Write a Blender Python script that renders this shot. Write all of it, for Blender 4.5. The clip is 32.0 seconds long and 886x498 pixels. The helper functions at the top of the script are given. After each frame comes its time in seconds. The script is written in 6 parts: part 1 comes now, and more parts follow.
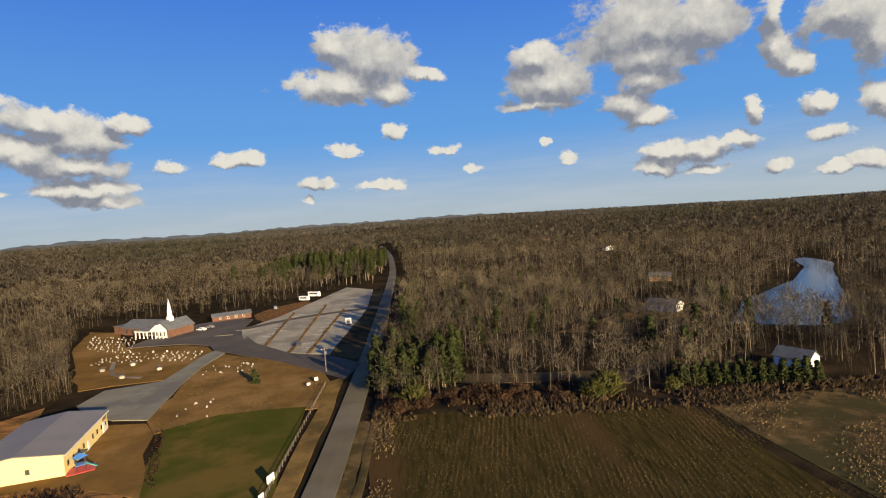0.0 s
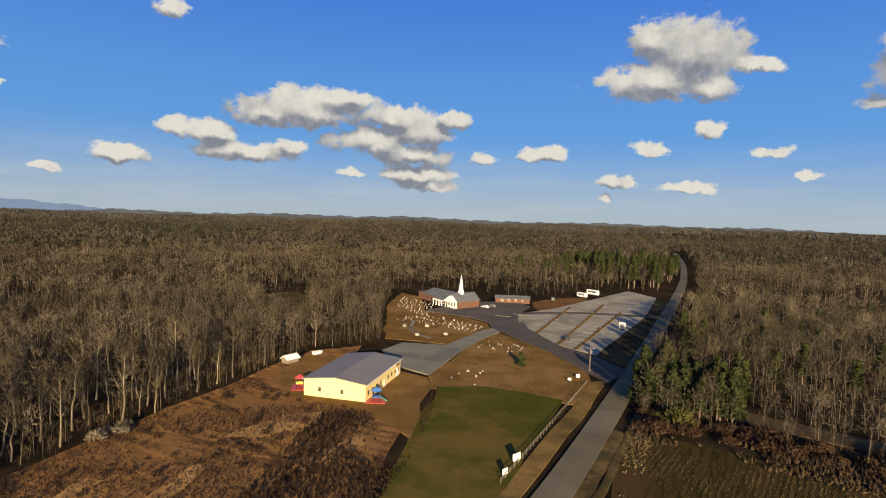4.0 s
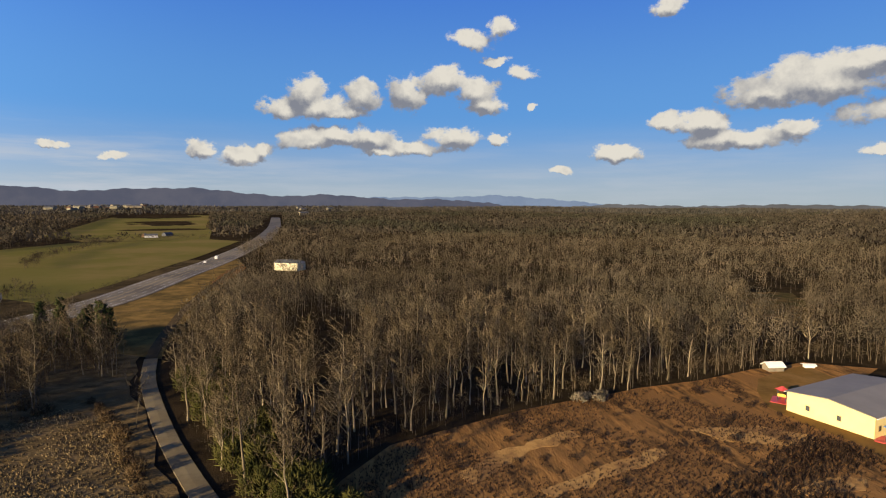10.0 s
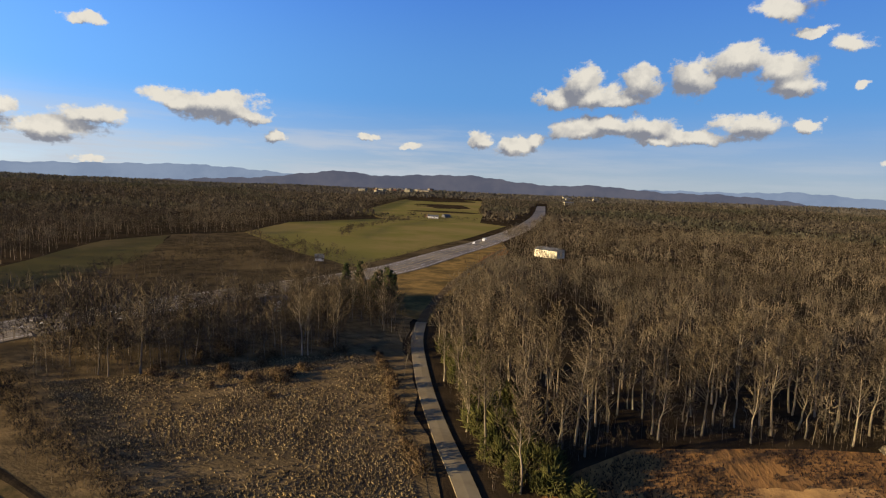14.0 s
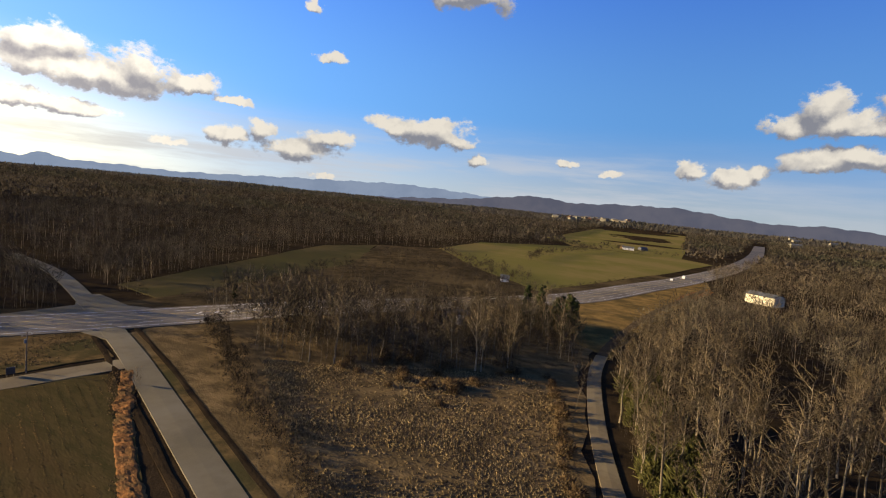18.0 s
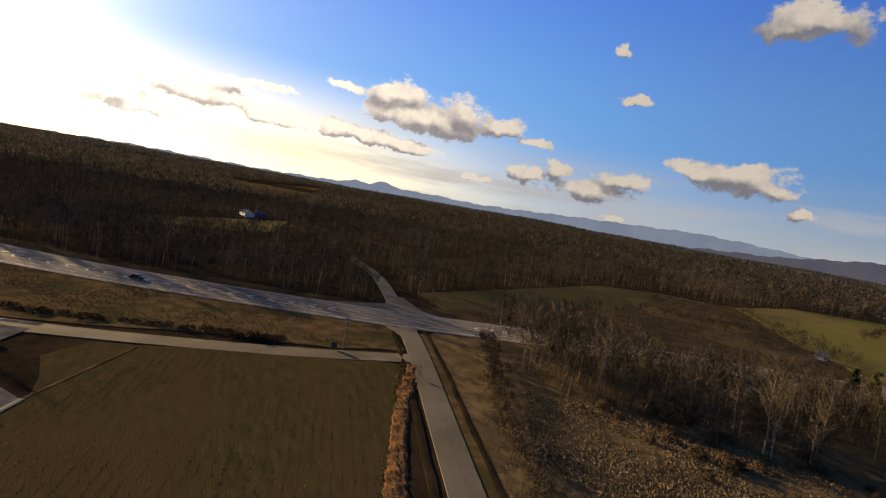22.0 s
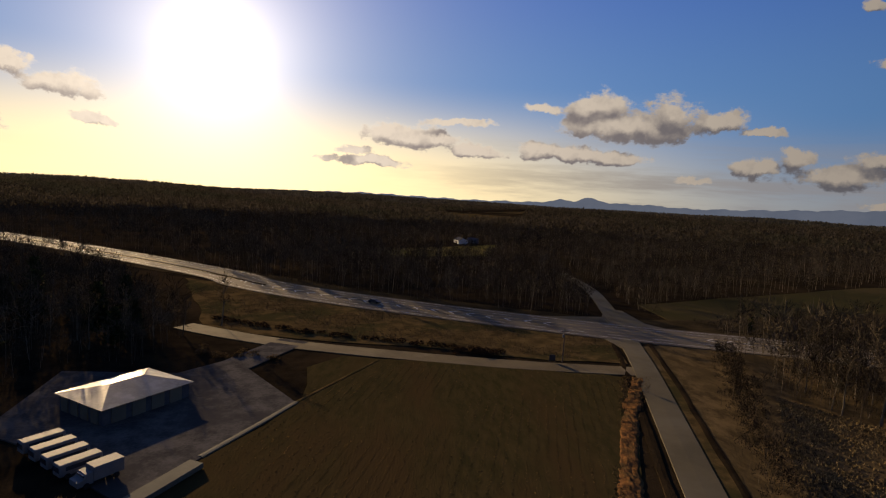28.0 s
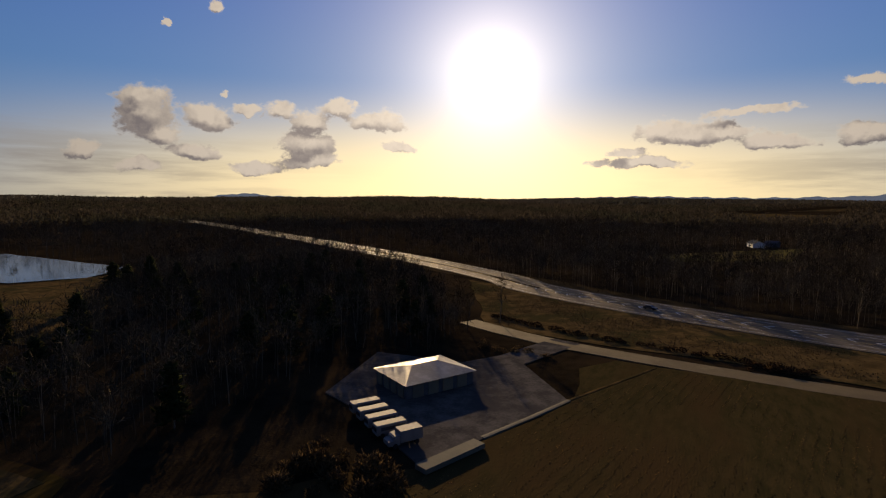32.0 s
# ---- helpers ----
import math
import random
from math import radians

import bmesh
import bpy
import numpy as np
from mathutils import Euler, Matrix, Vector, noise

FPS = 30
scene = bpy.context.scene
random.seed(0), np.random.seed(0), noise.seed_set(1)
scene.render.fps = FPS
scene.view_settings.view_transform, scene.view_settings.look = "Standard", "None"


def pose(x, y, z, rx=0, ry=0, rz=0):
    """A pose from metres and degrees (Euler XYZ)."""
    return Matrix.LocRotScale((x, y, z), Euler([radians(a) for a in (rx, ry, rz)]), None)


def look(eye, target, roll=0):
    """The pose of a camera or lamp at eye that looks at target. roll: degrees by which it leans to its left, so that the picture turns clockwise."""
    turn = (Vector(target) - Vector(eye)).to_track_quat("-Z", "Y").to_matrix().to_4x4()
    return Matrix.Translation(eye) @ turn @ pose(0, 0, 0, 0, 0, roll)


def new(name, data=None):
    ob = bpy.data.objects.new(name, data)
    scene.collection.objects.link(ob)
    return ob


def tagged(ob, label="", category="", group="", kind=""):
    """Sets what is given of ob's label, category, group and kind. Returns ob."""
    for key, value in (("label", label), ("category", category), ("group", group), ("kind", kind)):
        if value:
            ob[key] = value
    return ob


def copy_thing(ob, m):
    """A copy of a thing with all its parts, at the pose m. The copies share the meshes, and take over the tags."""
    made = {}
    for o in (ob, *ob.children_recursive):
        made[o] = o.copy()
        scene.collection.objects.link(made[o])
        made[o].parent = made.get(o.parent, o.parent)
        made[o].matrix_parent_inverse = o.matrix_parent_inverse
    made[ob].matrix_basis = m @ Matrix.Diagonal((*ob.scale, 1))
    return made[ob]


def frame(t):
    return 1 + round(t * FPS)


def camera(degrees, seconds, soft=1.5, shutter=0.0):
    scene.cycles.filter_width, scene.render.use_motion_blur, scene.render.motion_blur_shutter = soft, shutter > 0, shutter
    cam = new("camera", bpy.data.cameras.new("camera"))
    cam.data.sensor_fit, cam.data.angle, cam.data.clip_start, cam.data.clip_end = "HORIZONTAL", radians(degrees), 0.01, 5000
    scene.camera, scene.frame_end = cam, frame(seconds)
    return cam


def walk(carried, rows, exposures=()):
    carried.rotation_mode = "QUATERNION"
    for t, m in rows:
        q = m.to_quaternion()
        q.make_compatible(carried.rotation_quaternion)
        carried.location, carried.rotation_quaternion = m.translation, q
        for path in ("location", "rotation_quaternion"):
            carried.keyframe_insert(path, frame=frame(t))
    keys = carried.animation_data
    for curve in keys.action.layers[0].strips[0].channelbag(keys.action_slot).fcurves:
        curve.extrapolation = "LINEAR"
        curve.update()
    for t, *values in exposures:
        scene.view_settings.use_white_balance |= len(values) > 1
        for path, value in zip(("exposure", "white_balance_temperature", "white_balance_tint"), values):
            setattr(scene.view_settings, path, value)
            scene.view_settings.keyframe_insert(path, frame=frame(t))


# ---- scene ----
from math import cos, pi, sin, sqrt, tan


def aim(x, y, z, yaw, pitch, roll):
    """A camera pose: yaw to the left from +y, pitch up, roll, in degrees."""
    return pose(x, y, z, 0, 0, yaw) @ pose(0, 0, 0, 90 + pitch) @ pose(0, 0, 0, 0, 0, roll)


cam = camera(78.97, 32.0, soft=1.15)
PATH = [
    (0, aim(-0.10, -0.26, 48.34, -1.14, -3.54, -4.27)), (0.5, aim(0.26, -0.29, 48.26, 2.37, -3.22, -3.50)),
    (1, aim(0.63, -0.29, 48.20, 7.26, -2.95, -3.66)), (1.5, aim(1.01, -0.26, 48.17, 10.93, -2.86, -3.68)),
    (2, aim(1.39, -0.20, 48.15, 14.46, -3.13, -3.47)), (2.5, aim(1.77, -0.12, 48.14, 18.01, -2.73, -3.07)),
    (4.5, aim(3.20, 0.30, 48.17, 32.53, -3.81, 2.28)), (5, aim(3.52, 0.43, 48.17, 36.37, -4.23, 2.05)),
    (5.5, aim(3.82, 0.56, 48.18, 41.15, -4.42, 2.51)), (6, aim(4.08, 0.71, 48.18, 45.37, -4.78, 1.16)),
    (6.5, aim(4.30, 0.86, 48.17, 49.90, -4.88, 1.37)), (7, aim(4.49, 1.02, 48.15, 54.21, -4.72, 0.99)),
    (7.5, aim(4.64, 1.19, 48.11, 58.39, -4.71, 1.08)), (8, aim(4.76, 1.36, 48.06, 61.73, -4.56, 1.47)),
    (8.5, aim(4.85, 1.53, 47.99, 65.45, -4.02, 1.04)), (9, aim(4.93, 1.70, 47.91, 70.11, -4.55, 0.02)),
    (9.5, aim(4.98, 1.88, 47.82, 73.47, -4.56, -0.07)), (10, aim(5.01, 2.05, 47.71, 77.71, -4.74, 0.21)),
    (10.5, aim(5.01, 2.22, 47.59, 81.96, -4.39, -0.15)), (11, aim(4.98, 2.40, 47.47, 86.34, -3.77, -0.42)),
    (11.5, aim(4.92, 2.57, 47.34, 90.02, -2.96, -0.91)), (12, aim(4.80, 2.74, 47.22, 93.59, -3.15, 1.79)),
    (12.5, aim(4.64, 2.90, 47.10, 97.68, -5.94, 1.10)), (13, aim(4.43, 3.07, 46.98, 102.13, -6.32, 1.23)),
    (13.5, aim(4.18, 3.23, 46.86, 104.09, -6.64, 1.88)), (15.5, aim(3.01, 3.81, 46.36, 109.85, -3.97, 4.77)),
    (16, aim(2.68, 3.93, 46.22, 112.78, -4.22, 5.82)), (16.5, aim(2.34, 4.05, 46.08, 115.75, -4.90, 6.17)),
    (17, aim(2.01, 4.15, 45.91, 118.84, -5.43, 6.22)), (17.5, aim(1.69, 4.24, 45.73, 121.89, -5.48, 5.65)),
    (18, aim(1.40, 4.32, 45.54, 125.39, -5.06, 5.61)), (18.5, aim(1.14, 4.40, 45.32, 129.21, -4.91, 5.31)),
    (19, aim(0.91, 4.48, 45.10, 132.82, -4.14, 4.93)), (19.5, aim(0.71, 4.57, 44.87, 136.33, -4.17, 5.26)),
    (20, aim(0.54, 4.67, 44.63, 139.64, -4.75, 6.69)), (20.5, aim(0.40, 4.78, 44.38, 143.34, -5.28, 7.77)),
    (21, aim(0.28, 4.89, 44.14, 147.33, -4.89, 9.57)), (21.5, aim(0.18, 5.01, 43.89, 151.26, -4.65, 11.19)),
    (22, aim(0.09, 5.13, 43.65, 155.07, -4.97, 10.43)), (22.5, aim(0.02, 5.23, 43.42, 158.58, -5.03, 9.92)),
    (23, aim(-0.03, 5.32, 43.19, 161.49, -5.42, 9.46)), (23.5, aim(-0.08, 5.39, 42.96, 160.92, -5.49, 9.19)),
    (24, aim(-0.12, 5.42, 42.75, 161.07, -5.73, 8.32)), (24.5, aim(-0.14, 5.42, 42.54, 162.13, -5.88, 7.58)),
    (25, aim(-0.16, 5.40, 42.33, 163.64, -5.63, 7.26)), (25.5, aim(-0.18, 5.37, 42.13, 165.44, -5.46, 5.78)),
    (27.5, aim(-0.20, 5.23, 41.33, 175.13, -5.10, 3.82)), (28, aim(-0.20, 5.21, 41.14, 177.31, -5.41, 3.50)),
    (28.5, aim(-0.20, 5.21, 40.95, 179.56, -5.49, 3.16)), (29, aim(-0.21, 5.24, 40.77, 182.21, -5.47, 2.71)),
    (29.5, aim(-0.22, 5.30, 40.59, 185.30, -5.38, 2.60)), (30, aim(-0.25, 5.40, 40.43, 189.30, -5.11, 2.25)),
    (30.5, aim(-0.28, 5.52, 40.27, 193.98, -5.09, 1.54)), (31, aim(-0.33, 5.65, 40.11, 198.55, -4.94, 1.15)),
    (31.5, aim(-0.38, 5.79, 39.96, 202.30, -5.20, 0.79)), (32, aim(-0.44, 5.93, 39.81, 205.79, -5.58, 0.27)),
]
EXPOSURES = [(0, 1.44, 6500, 10), (6, 1.38, 6550, 10), (12, 1.40, 6600, 11), (16, 1.46, 6600, 11), (19, 1.42, 6850, 13), (23, 0.88, 7250, 17), (25.5, 0.56, 7300, 18), (28, 0.15, 7300, 19), (32, -0.02, 7300, 19)]
walk(cam, PATH, EXPOSURES)

import mathutils.geometry

# ---- world and sun ----
SUN_YAW, SUN_EL = -159.3, 12.5
BEAM_YAW = -147.0
sun_dir = Vector((-sin(radians(SUN_YAW)) * cos(radians(SUN_EL)), cos(radians(SUN_YAW)) * cos(radians(SUN_EL)), sin(radians(SUN_EL))))
beam = Vector((-sin(radians(BEAM_YAW)) * cos(radians(SUN_EL)), cos(radians(BEAM_YAW)) * cos(radians(SUN_EL)), sin(radians(SUN_EL))))
lamp = bpy.data.lights.new("sun", "SUN")
lamp.energy, lamp.angle, lamp.color = 5.0, radians(0.6), (1.0, 0.77, 0.44)
sun = new("sun", lamp)
sun.matrix_world = look((0, 0, 300), Vector((0, 0, 300)) - beam)

# clouds: bearing, elevation, half width, half height, in degrees
CLOUDS_AHEAD = [(8.6, 17.3, 2.3, 1.9), (4.7, 15.6, 4.3, 2.8), (8.4, 13.4, 5.1, 1.6), (3.2, 12.7, 2.9, 1.2), (-0.4, 14.6, 2.0, 0.7), (3.5, 9.0, 1.4, 0.8), (19.5, 6.6, 1.6, 0.6), (8.4, 7.3, 1.9, 0.5), (11.2, 4.1, 1.7, 0.7), (4.2, 3.8, 2.7, 0.5), (11.9, 2.4, 0.7, 0.4), (-12.0, 14.8, 2.7, 1.5), (-13.2, 12.4, 4.5, 2.2), (-12.0, 10.6, 4.2, 0.5), (-23.2, 15.9, 7.8, 3.5), (-27.4, 15.6, 3.7, 2.9), (-23.1, 13.6, 5.4, 2.2), (-22.5, 11.6, 3.7, 1.6), (-20.5, 9.3, 2.4, 1.4), (-22.4, 7.9, 3.0, 1.1), (-33.5, 15.2, 1.3, 1.7), (-33.5, 12.6, 1.3, 2.3), (-35.1, 10.8, 1.4, 1.0), (-31.5, 7.6, 0.8, 1.3), (-36.0, 7.3, 1.1, 1.0), (-36.6, 4.7, 1.8, 0.8), (-40.3, 6.6, 1.3, 1.4), (-38.6, 13.9, 3.2, 2.2), (-40.7, 11.8, 1.8, 3.0), (-24.2, 4.6, 2.7, 0.8), (-27.2, 4.4, 3.6, 1.0), (-30.0, 5.0, 1.4, 0.6), (-23.3, 3.1, 2.5, 0.7), (-27.6, 2.6, 2.1, 0.5), (-33.3, 2.3, 1.1, 0.7), (-15.1, 4.7, 1.2, 0.7), (-12.5, 6.7, 0.7, 0.5), (-5.1, 4.6, 1.3, 0.4), (-2.1, 6.7, 1.6, 0.5), (-39.8, 1.9, 1.8, 0.8), (-37.2, 1.5, 1.1, 0.5)]
CLOUDS_WEST = [(42.7, 10.6, 6.3, 1.7), (39.2, 11.9, 3.9, 1.0), (34.4, 10.2, 3.6, 1.4), (46.7, 9.8, 3.0, 1.1), (36.7, 7.5, 5.1, 1.4), (31.4, 8.8, 3.3, 1.6), (28.5, 10.6, 1.9, 0.8), (32.5, 6.5, 4.2, 1.1), (32.1, 4.5, 4.5, 0.8), (30.3, 3.4, 2.9, 0.6), (24.8, 6.4, 1.7, 0.8), (39.0, 4.3, 1.9, 0.5), (55.2, 8.0, 1.8, 0.7), (52.0, 7.5, 3.3, 1.0), (48.9, 6.0, 5.4, 1.0), (45.2, 6.8, 1.9, 0.7), (60.2, 5.1, 2.4, 0.8), (17.6, 6.8, 1.8, 0.7), (65.3, 3.5, 1.1, 0.4), (55.8, 18.2, 1.3, 0.8)]
CLOUDS_LANE = [(92.1, 11.3, 2.0, 1.7), (94.0, 9.5, 2.0, 1.2), (90.5, 9.8, 3.3, 1.2), (86.5, 11.0, 2.0, 1.7), (88.4, 9.3, 2.7, 0.6), (81.5, 11.1, 1.9, 1.7), (77.7, 12.5, 2.8, 1.1), (74.2, 11.6, 2.2, 1.4), (73.6, 10.3, 2.4, 0.9), (88.8, 6.7, 5.7, 1.1), (85.6, 6.7, 2.7, 1.1), (91.1, 6.1, 3.3, 0.8), (76.7, 6.9, 3.0, 1.1), (80.3, 5.9, 3.3, 0.7), (84.2, 5.4, 2.2, 0.4), (74.2, 16.3, 3.0, 0.9), (71.8, 17.6, 1.6, 0.9), (72.1, 14.6, 1.6, 0.4), (69.4, 13.2, 2.1, 0.7), (68.5, 9.9, 0.8, 0.4), (72.0, 6.8, 1.1, 0.6), (95.8, 5.1, 1.2, 0.7)]
CLOUDS_SOUTHWEST = [(138.9, 1.1, 1.2, 0.3), (128.1, 6.9, 4.5, 1.3), (130.5, 7.3, 3.6, 0.8), (125.1, 6.4, 2.7, 0.7), (122.4, 4.7, 1.0, 0.7), (144.8, 5.1, 1.2, 1.0), (147.6, 4.4, 1.8, 0.8), (138.6, 5.0, 3.0, 0.8), (142.0, 3.5, 3.9, 1.0), (138.1, 12.9, 1.7, 0.5), (140.8, 17.4, 1.1, 0.6), (124.8, 20.6, 4.3, 1.6), (126.4, 19.9, 2.3, 1.1), (113.7, 4.9, 1.2, 0.4), (108.9, 4.3, 1.2, 0.4), (102.0, 5.1, 1.3, 0.8), (97.9, 4.4, 2.7, 0.8), (99.4, 4.8, 0.9, 0.5)]
CLOUDS_SOUTH = [(181.5, 6.1, 4.7, 1.2), (183.7, 6.3, 2.4, 0.8), (178.2, 5.8, 2.4, 0.5), (174.7, 4.9, 3.0, 0.7), (168.5, 9.7, 2.4, 0.5), (162.3, 9.7, 3.7, 1.2), (159.7, 7.9, 7.8, 1.2), (155.1, 9.0, 2.2, 1.6), (150.9, 8.6, 2.3, 0.8), (148.0, 7.5, 1.7, 0.4), (164.6, 5.0, 6.0, 0.8), (160.4, 5.0, 3.6, 0.5), (176.1, 7.7, 4.2, 0.4), (153.1, 3.0, 1.5, 0.3)]
CLOUDS_SOUTHEAST = [(234.6, 7.3, 2.2, 2.2), (235.0, 8.6, 1.8, 0.7), (233.4, 5.5, 2.5, 1.0), (229.0, 7.3, 3.0, 1.2), (230.6, 4.1, 2.6, 0.8), (239.5, 4.0, 1.4, 0.8), (235.0, 2.5, 2.5, 0.6), (225.2, 2.8, 2.4, 0.6), (222.8, 8.4, 1.5, 0.8), (225.7, 8.5, 1.1, 0.5), (227.3, 10.0, 0.4, 0.4), (220.0, 5.1, 2.9, 1.3), (219.4, 3.6, 3.5, 0.7), (216.2, 8.7, 2.0, 0.8), (213.2, 7.5, 3.3, 1.2), (219.4, 7.3, 2.4, 1.0), (210.4, 5.0, 2.2, 0.5), (232.3, 15.5, 0.4, 0.4), (228.1, 17.3, 1.0, 0.5), (186.1, 3.3, 4.2, 0.5), (187.5, 4.3, 1.8, 0.5)]
CLOUDS_BEYOND = [(250.0, 8.0, 4.0, 1.2), (262.0, 8.0, 4.0, 1.6), (280.0, 6.0, 5.0, 1.5)]


class Nodes:
    """Short hand for a node tree."""

    def __init__(self, tree):
        self.tree = tree
        tree.nodes.clear()

    def put(self, value, socket):
        if isinstance(value, bpy.types.NodeSocket):
            self.tree.links.new(value, socket)
        else:
            socket.default_value = value

    def node(self, kind, ins=(), **props):
        n = self.tree.nodes.new("ShaderNode" + kind)
        for key, value in props.items():
            setattr(n, key, value)
        for key, value in (ins.items() if isinstance(ins, dict) else enumerate(ins)):
            self.put(value, n.inputs[key])
        return n

    def m(self, op, a, b=0.0, c=0.0, clamp=False):
        return self.node("Math", (a, b, c), operation=op, use_clamp=clamp).outputs[0]

    def v(self, op, a, b=(0, 0, 0), c=(0, 0, 0)):
        n = self.node("VectorMath", (a, b, c), operation=op)
        return n.outputs["Value"] if op in ("LENGTH", "DOT_PRODUCT") else n.outputs[0]

    def mix(self, f, a, b, kind="MIX"):
        n = self.node("Mix", data_type="RGBA", blend_type=kind)
        self.put(f, n.inputs[0]), self.put(a, n.inputs[6]), self.put(b, n.inputs[7])
        return n.outputs[2]

    def noise(self, vec, scale, detail=4.0, rough=0.55, color=False):
        n = self.node("TexNoise", {"Vector": vec, "Scale": scale, "Detail": detail, "Roughness": rough})
        return n.outputs["Color" if color else "Fac"]

    def ramp(self, x, lo, hi):
        return self.node("MapRange", {"Value": x, "From Min": lo, "From Max": hi}, interpolation_type="SMOOTHSTEP").outputs[0]


world = bpy.data.worlds.new("sky")
world.use_nodes = True
scene.world = world
N = Nodes(world.node_tree)
way = N.node("TexCoord").outputs["Generated"]
xyz = N.node("SeparateXYZ", (way,)).outputs
bearing = N.m("MULTIPLY", N.m("ARCTAN2", N.m("MULTIPLY", xyz[0], -1.0), xyz[1]), 180 / pi)
bearing = N.m("SUBTRACT", N.m("MODULO", N.m("ADD", bearing, 420.0), 360.0), 60.0)
height = N.m("MULTIPLY", N.m("ARCSINE", xyz[2]), 180 / pi)
flat = N.node("CombineXYZ", (bearing, height, 0.0)).outputs[0]
rough1 = N.v("SUBTRACT", N.noise(way, 9.0, 3.0, 0.5, True), (0.5, 0.5, 0.5))
rough2 = N.v("SUBTRACT", N.noise(way, 34.0, 6.0, 0.62, True), (0.5, 0.5, 0.5))
bent = N.v("MULTIPLY_ADD", rough1, (3.4, 1.8, 0.0), flat)
bent = N.v("MULTIPLY_ADD", rough2, (2.4, 1.6, 0.0), bent)


def cloud_field(point):
    """How deep a direction lies in a cloud: 1 in the middle of one, 0 at its rim."""
    near = None
    for az, el, w, h in CLOUDS_AHEAD + CLOUDS_WEST + CLOUDS_LANE + CLOUDS_SOUTHWEST + CLOUDS_SOUTH + CLOUDS_SOUTHEAST + CLOUDS_BEYOND:
        w, h = w * 1.22, h * 1.55
        d = N.v("MULTIPLY_ADD", point, (1 / w, 1 / h, 0), (-az / w, -el / h, 0))
        d = N.v("LENGTH", N.v("MAXIMUM", d, N.v("MULTIPLY", d, (-1.0, -1.25, 0.0))))
        near = d if near is None else N.m("SMOOTH_MIN", near, d, 0.42)
    return N.m("SUBTRACT", 1.0, near)


billow = N.m("SUBTRACT", N.noise(N.v("MULTIPLY", way, (1.0, 1.0, 1.6)), 17.0, 8.0, 0.66), 0.5)
field = N.m("MULTIPLY_ADD", billow, 1.9, cloud_field(bent))
above = N.m("MULTIPLY_ADD", billow, 1.9, cloud_field(N.v("ADD", bent, (-0.3, 1.0, 0.0))))
cover = N.ramp(field, 0.09, 0.42)
wisps = N.noise(N.v("MULTIPLY", flat, (0.06, 0.55, 0.0)), 1.0, 6.0, 0.6)
veil = N.m("MULTIPLY", N.ramp(wisps, 0.40, 0.66), N.m("MULTIPLY", N.ramp(height, 8.5, 2.0), N.m("MULTIPLY_ADD", N.ramp(bearing, 85.0, 115.0), 0.55, 0.3)))
to_sun = N.v("DOT_PRODUCT", way, tuple(sun_dir))
angle = N.m("MULTIPLY", N.m("ARCCOSINE", N.m("MINIMUM", to_sun, 1.0)), 180 / pi)
backlit = N.ramp(angle, 62.0, 20.0)
puff = N.noise(way, 46.0, 5.0, 0.6)
base = N.m("ADD", N.ramp(N.m("SUBTRACT", field, above), -0.28, 0.50), N.m("MULTIPLY", N.m("SUBTRACT", puff, 0.5), 1.1), clamp=True)
lit_front = N.mix(base, (0.27, 0.29, 0.345, 1), (0.90, 0.86, 0.76, 1))
lit_back = N.mix(N.ramp(field, 0.05, 0.34), (2.3, 2.15, 1.75, 1), N.mix(base, (0.56, 0.53, 0.55, 1), (1.75, 1.65, 1.42, 1)))
cloud = N.mix(backlit, lit_front, lit_back)
sky = N.node("TexSky", sky_type="NISHITA", sun_disc=False, sun_elevation=radians(SUN_EL), sun_rotation=radians(180 - 20.7), air_density=1.0, dust_density=0.6, ozone_density=2.0)
sky = N.mix(1.0, sky.outputs[0], (0.060, 0.066, 0.085, 1), "MULTIPLY")
blue = N.mix(N.ramp(height, -1.5, 9.5), (0.55, 0.65, 0.70, 1), (0.140, 0.42, 0.92, 1))
blue = N.mix(N.ramp(height, 7.0, 27.0), blue, (0.058, 0.225, 0.86, 1))
blue = N.mix(N.ramp(height, 25.0, 60.0), blue, (0.048, 0.108, 0.27, 1))
sky = N.mix(0.85, sky, blue)
low = N.m("MULTIPLY", N.ramp(angle, 60.0, 5.0), N.ramp(height, 12.0, 0.0))
sky = N.mix(N.m("MULTIPLY", low, 0.95), sky, (2.2, 1.85, 0.92, 1))
glow = N.m("ADD", N.m("MULTIPLY", N.m("POWER", 2.718, N.m("MULTIPLY", angle, -0.23)), 4.6), N.m("MULTIPLY", N.m("POWER", 2.718, N.m("MULTIPLY", angle, -0.085)), 1.3))
sky = N.node("VectorMath", {0: sky, "Scale": N.m("MULTIPLY_ADD", N.ramp(angle, 100.0, 25.0), 0.75, 1.0)}, operation="SCALE").outputs[0]
veil = N.m("MULTIPLY", veil, N.ramp(angle, 12.0, 45.0))
sky = N.mix(veil, sky, N.mix(backlit, (0.62, 0.68, 0.76, 1), (0.98, 0.9, 0.7, 1)))
sky = N.mix(cover, sky, cloud)
sky = N.mix(1.0, sky, N.node("VectorMath", {0: (1.0, 0.93, 0.76), "Scale": glow}, operation="SCALE").outputs[0], "ADD")
back = N.node("Background", {"Color": sky, "Strength": 0.32})
out = N.node("OutputWorld", {"Surface": back.outputs[0]})

# ---- materials ----
FOREST_FAR = 4650.0


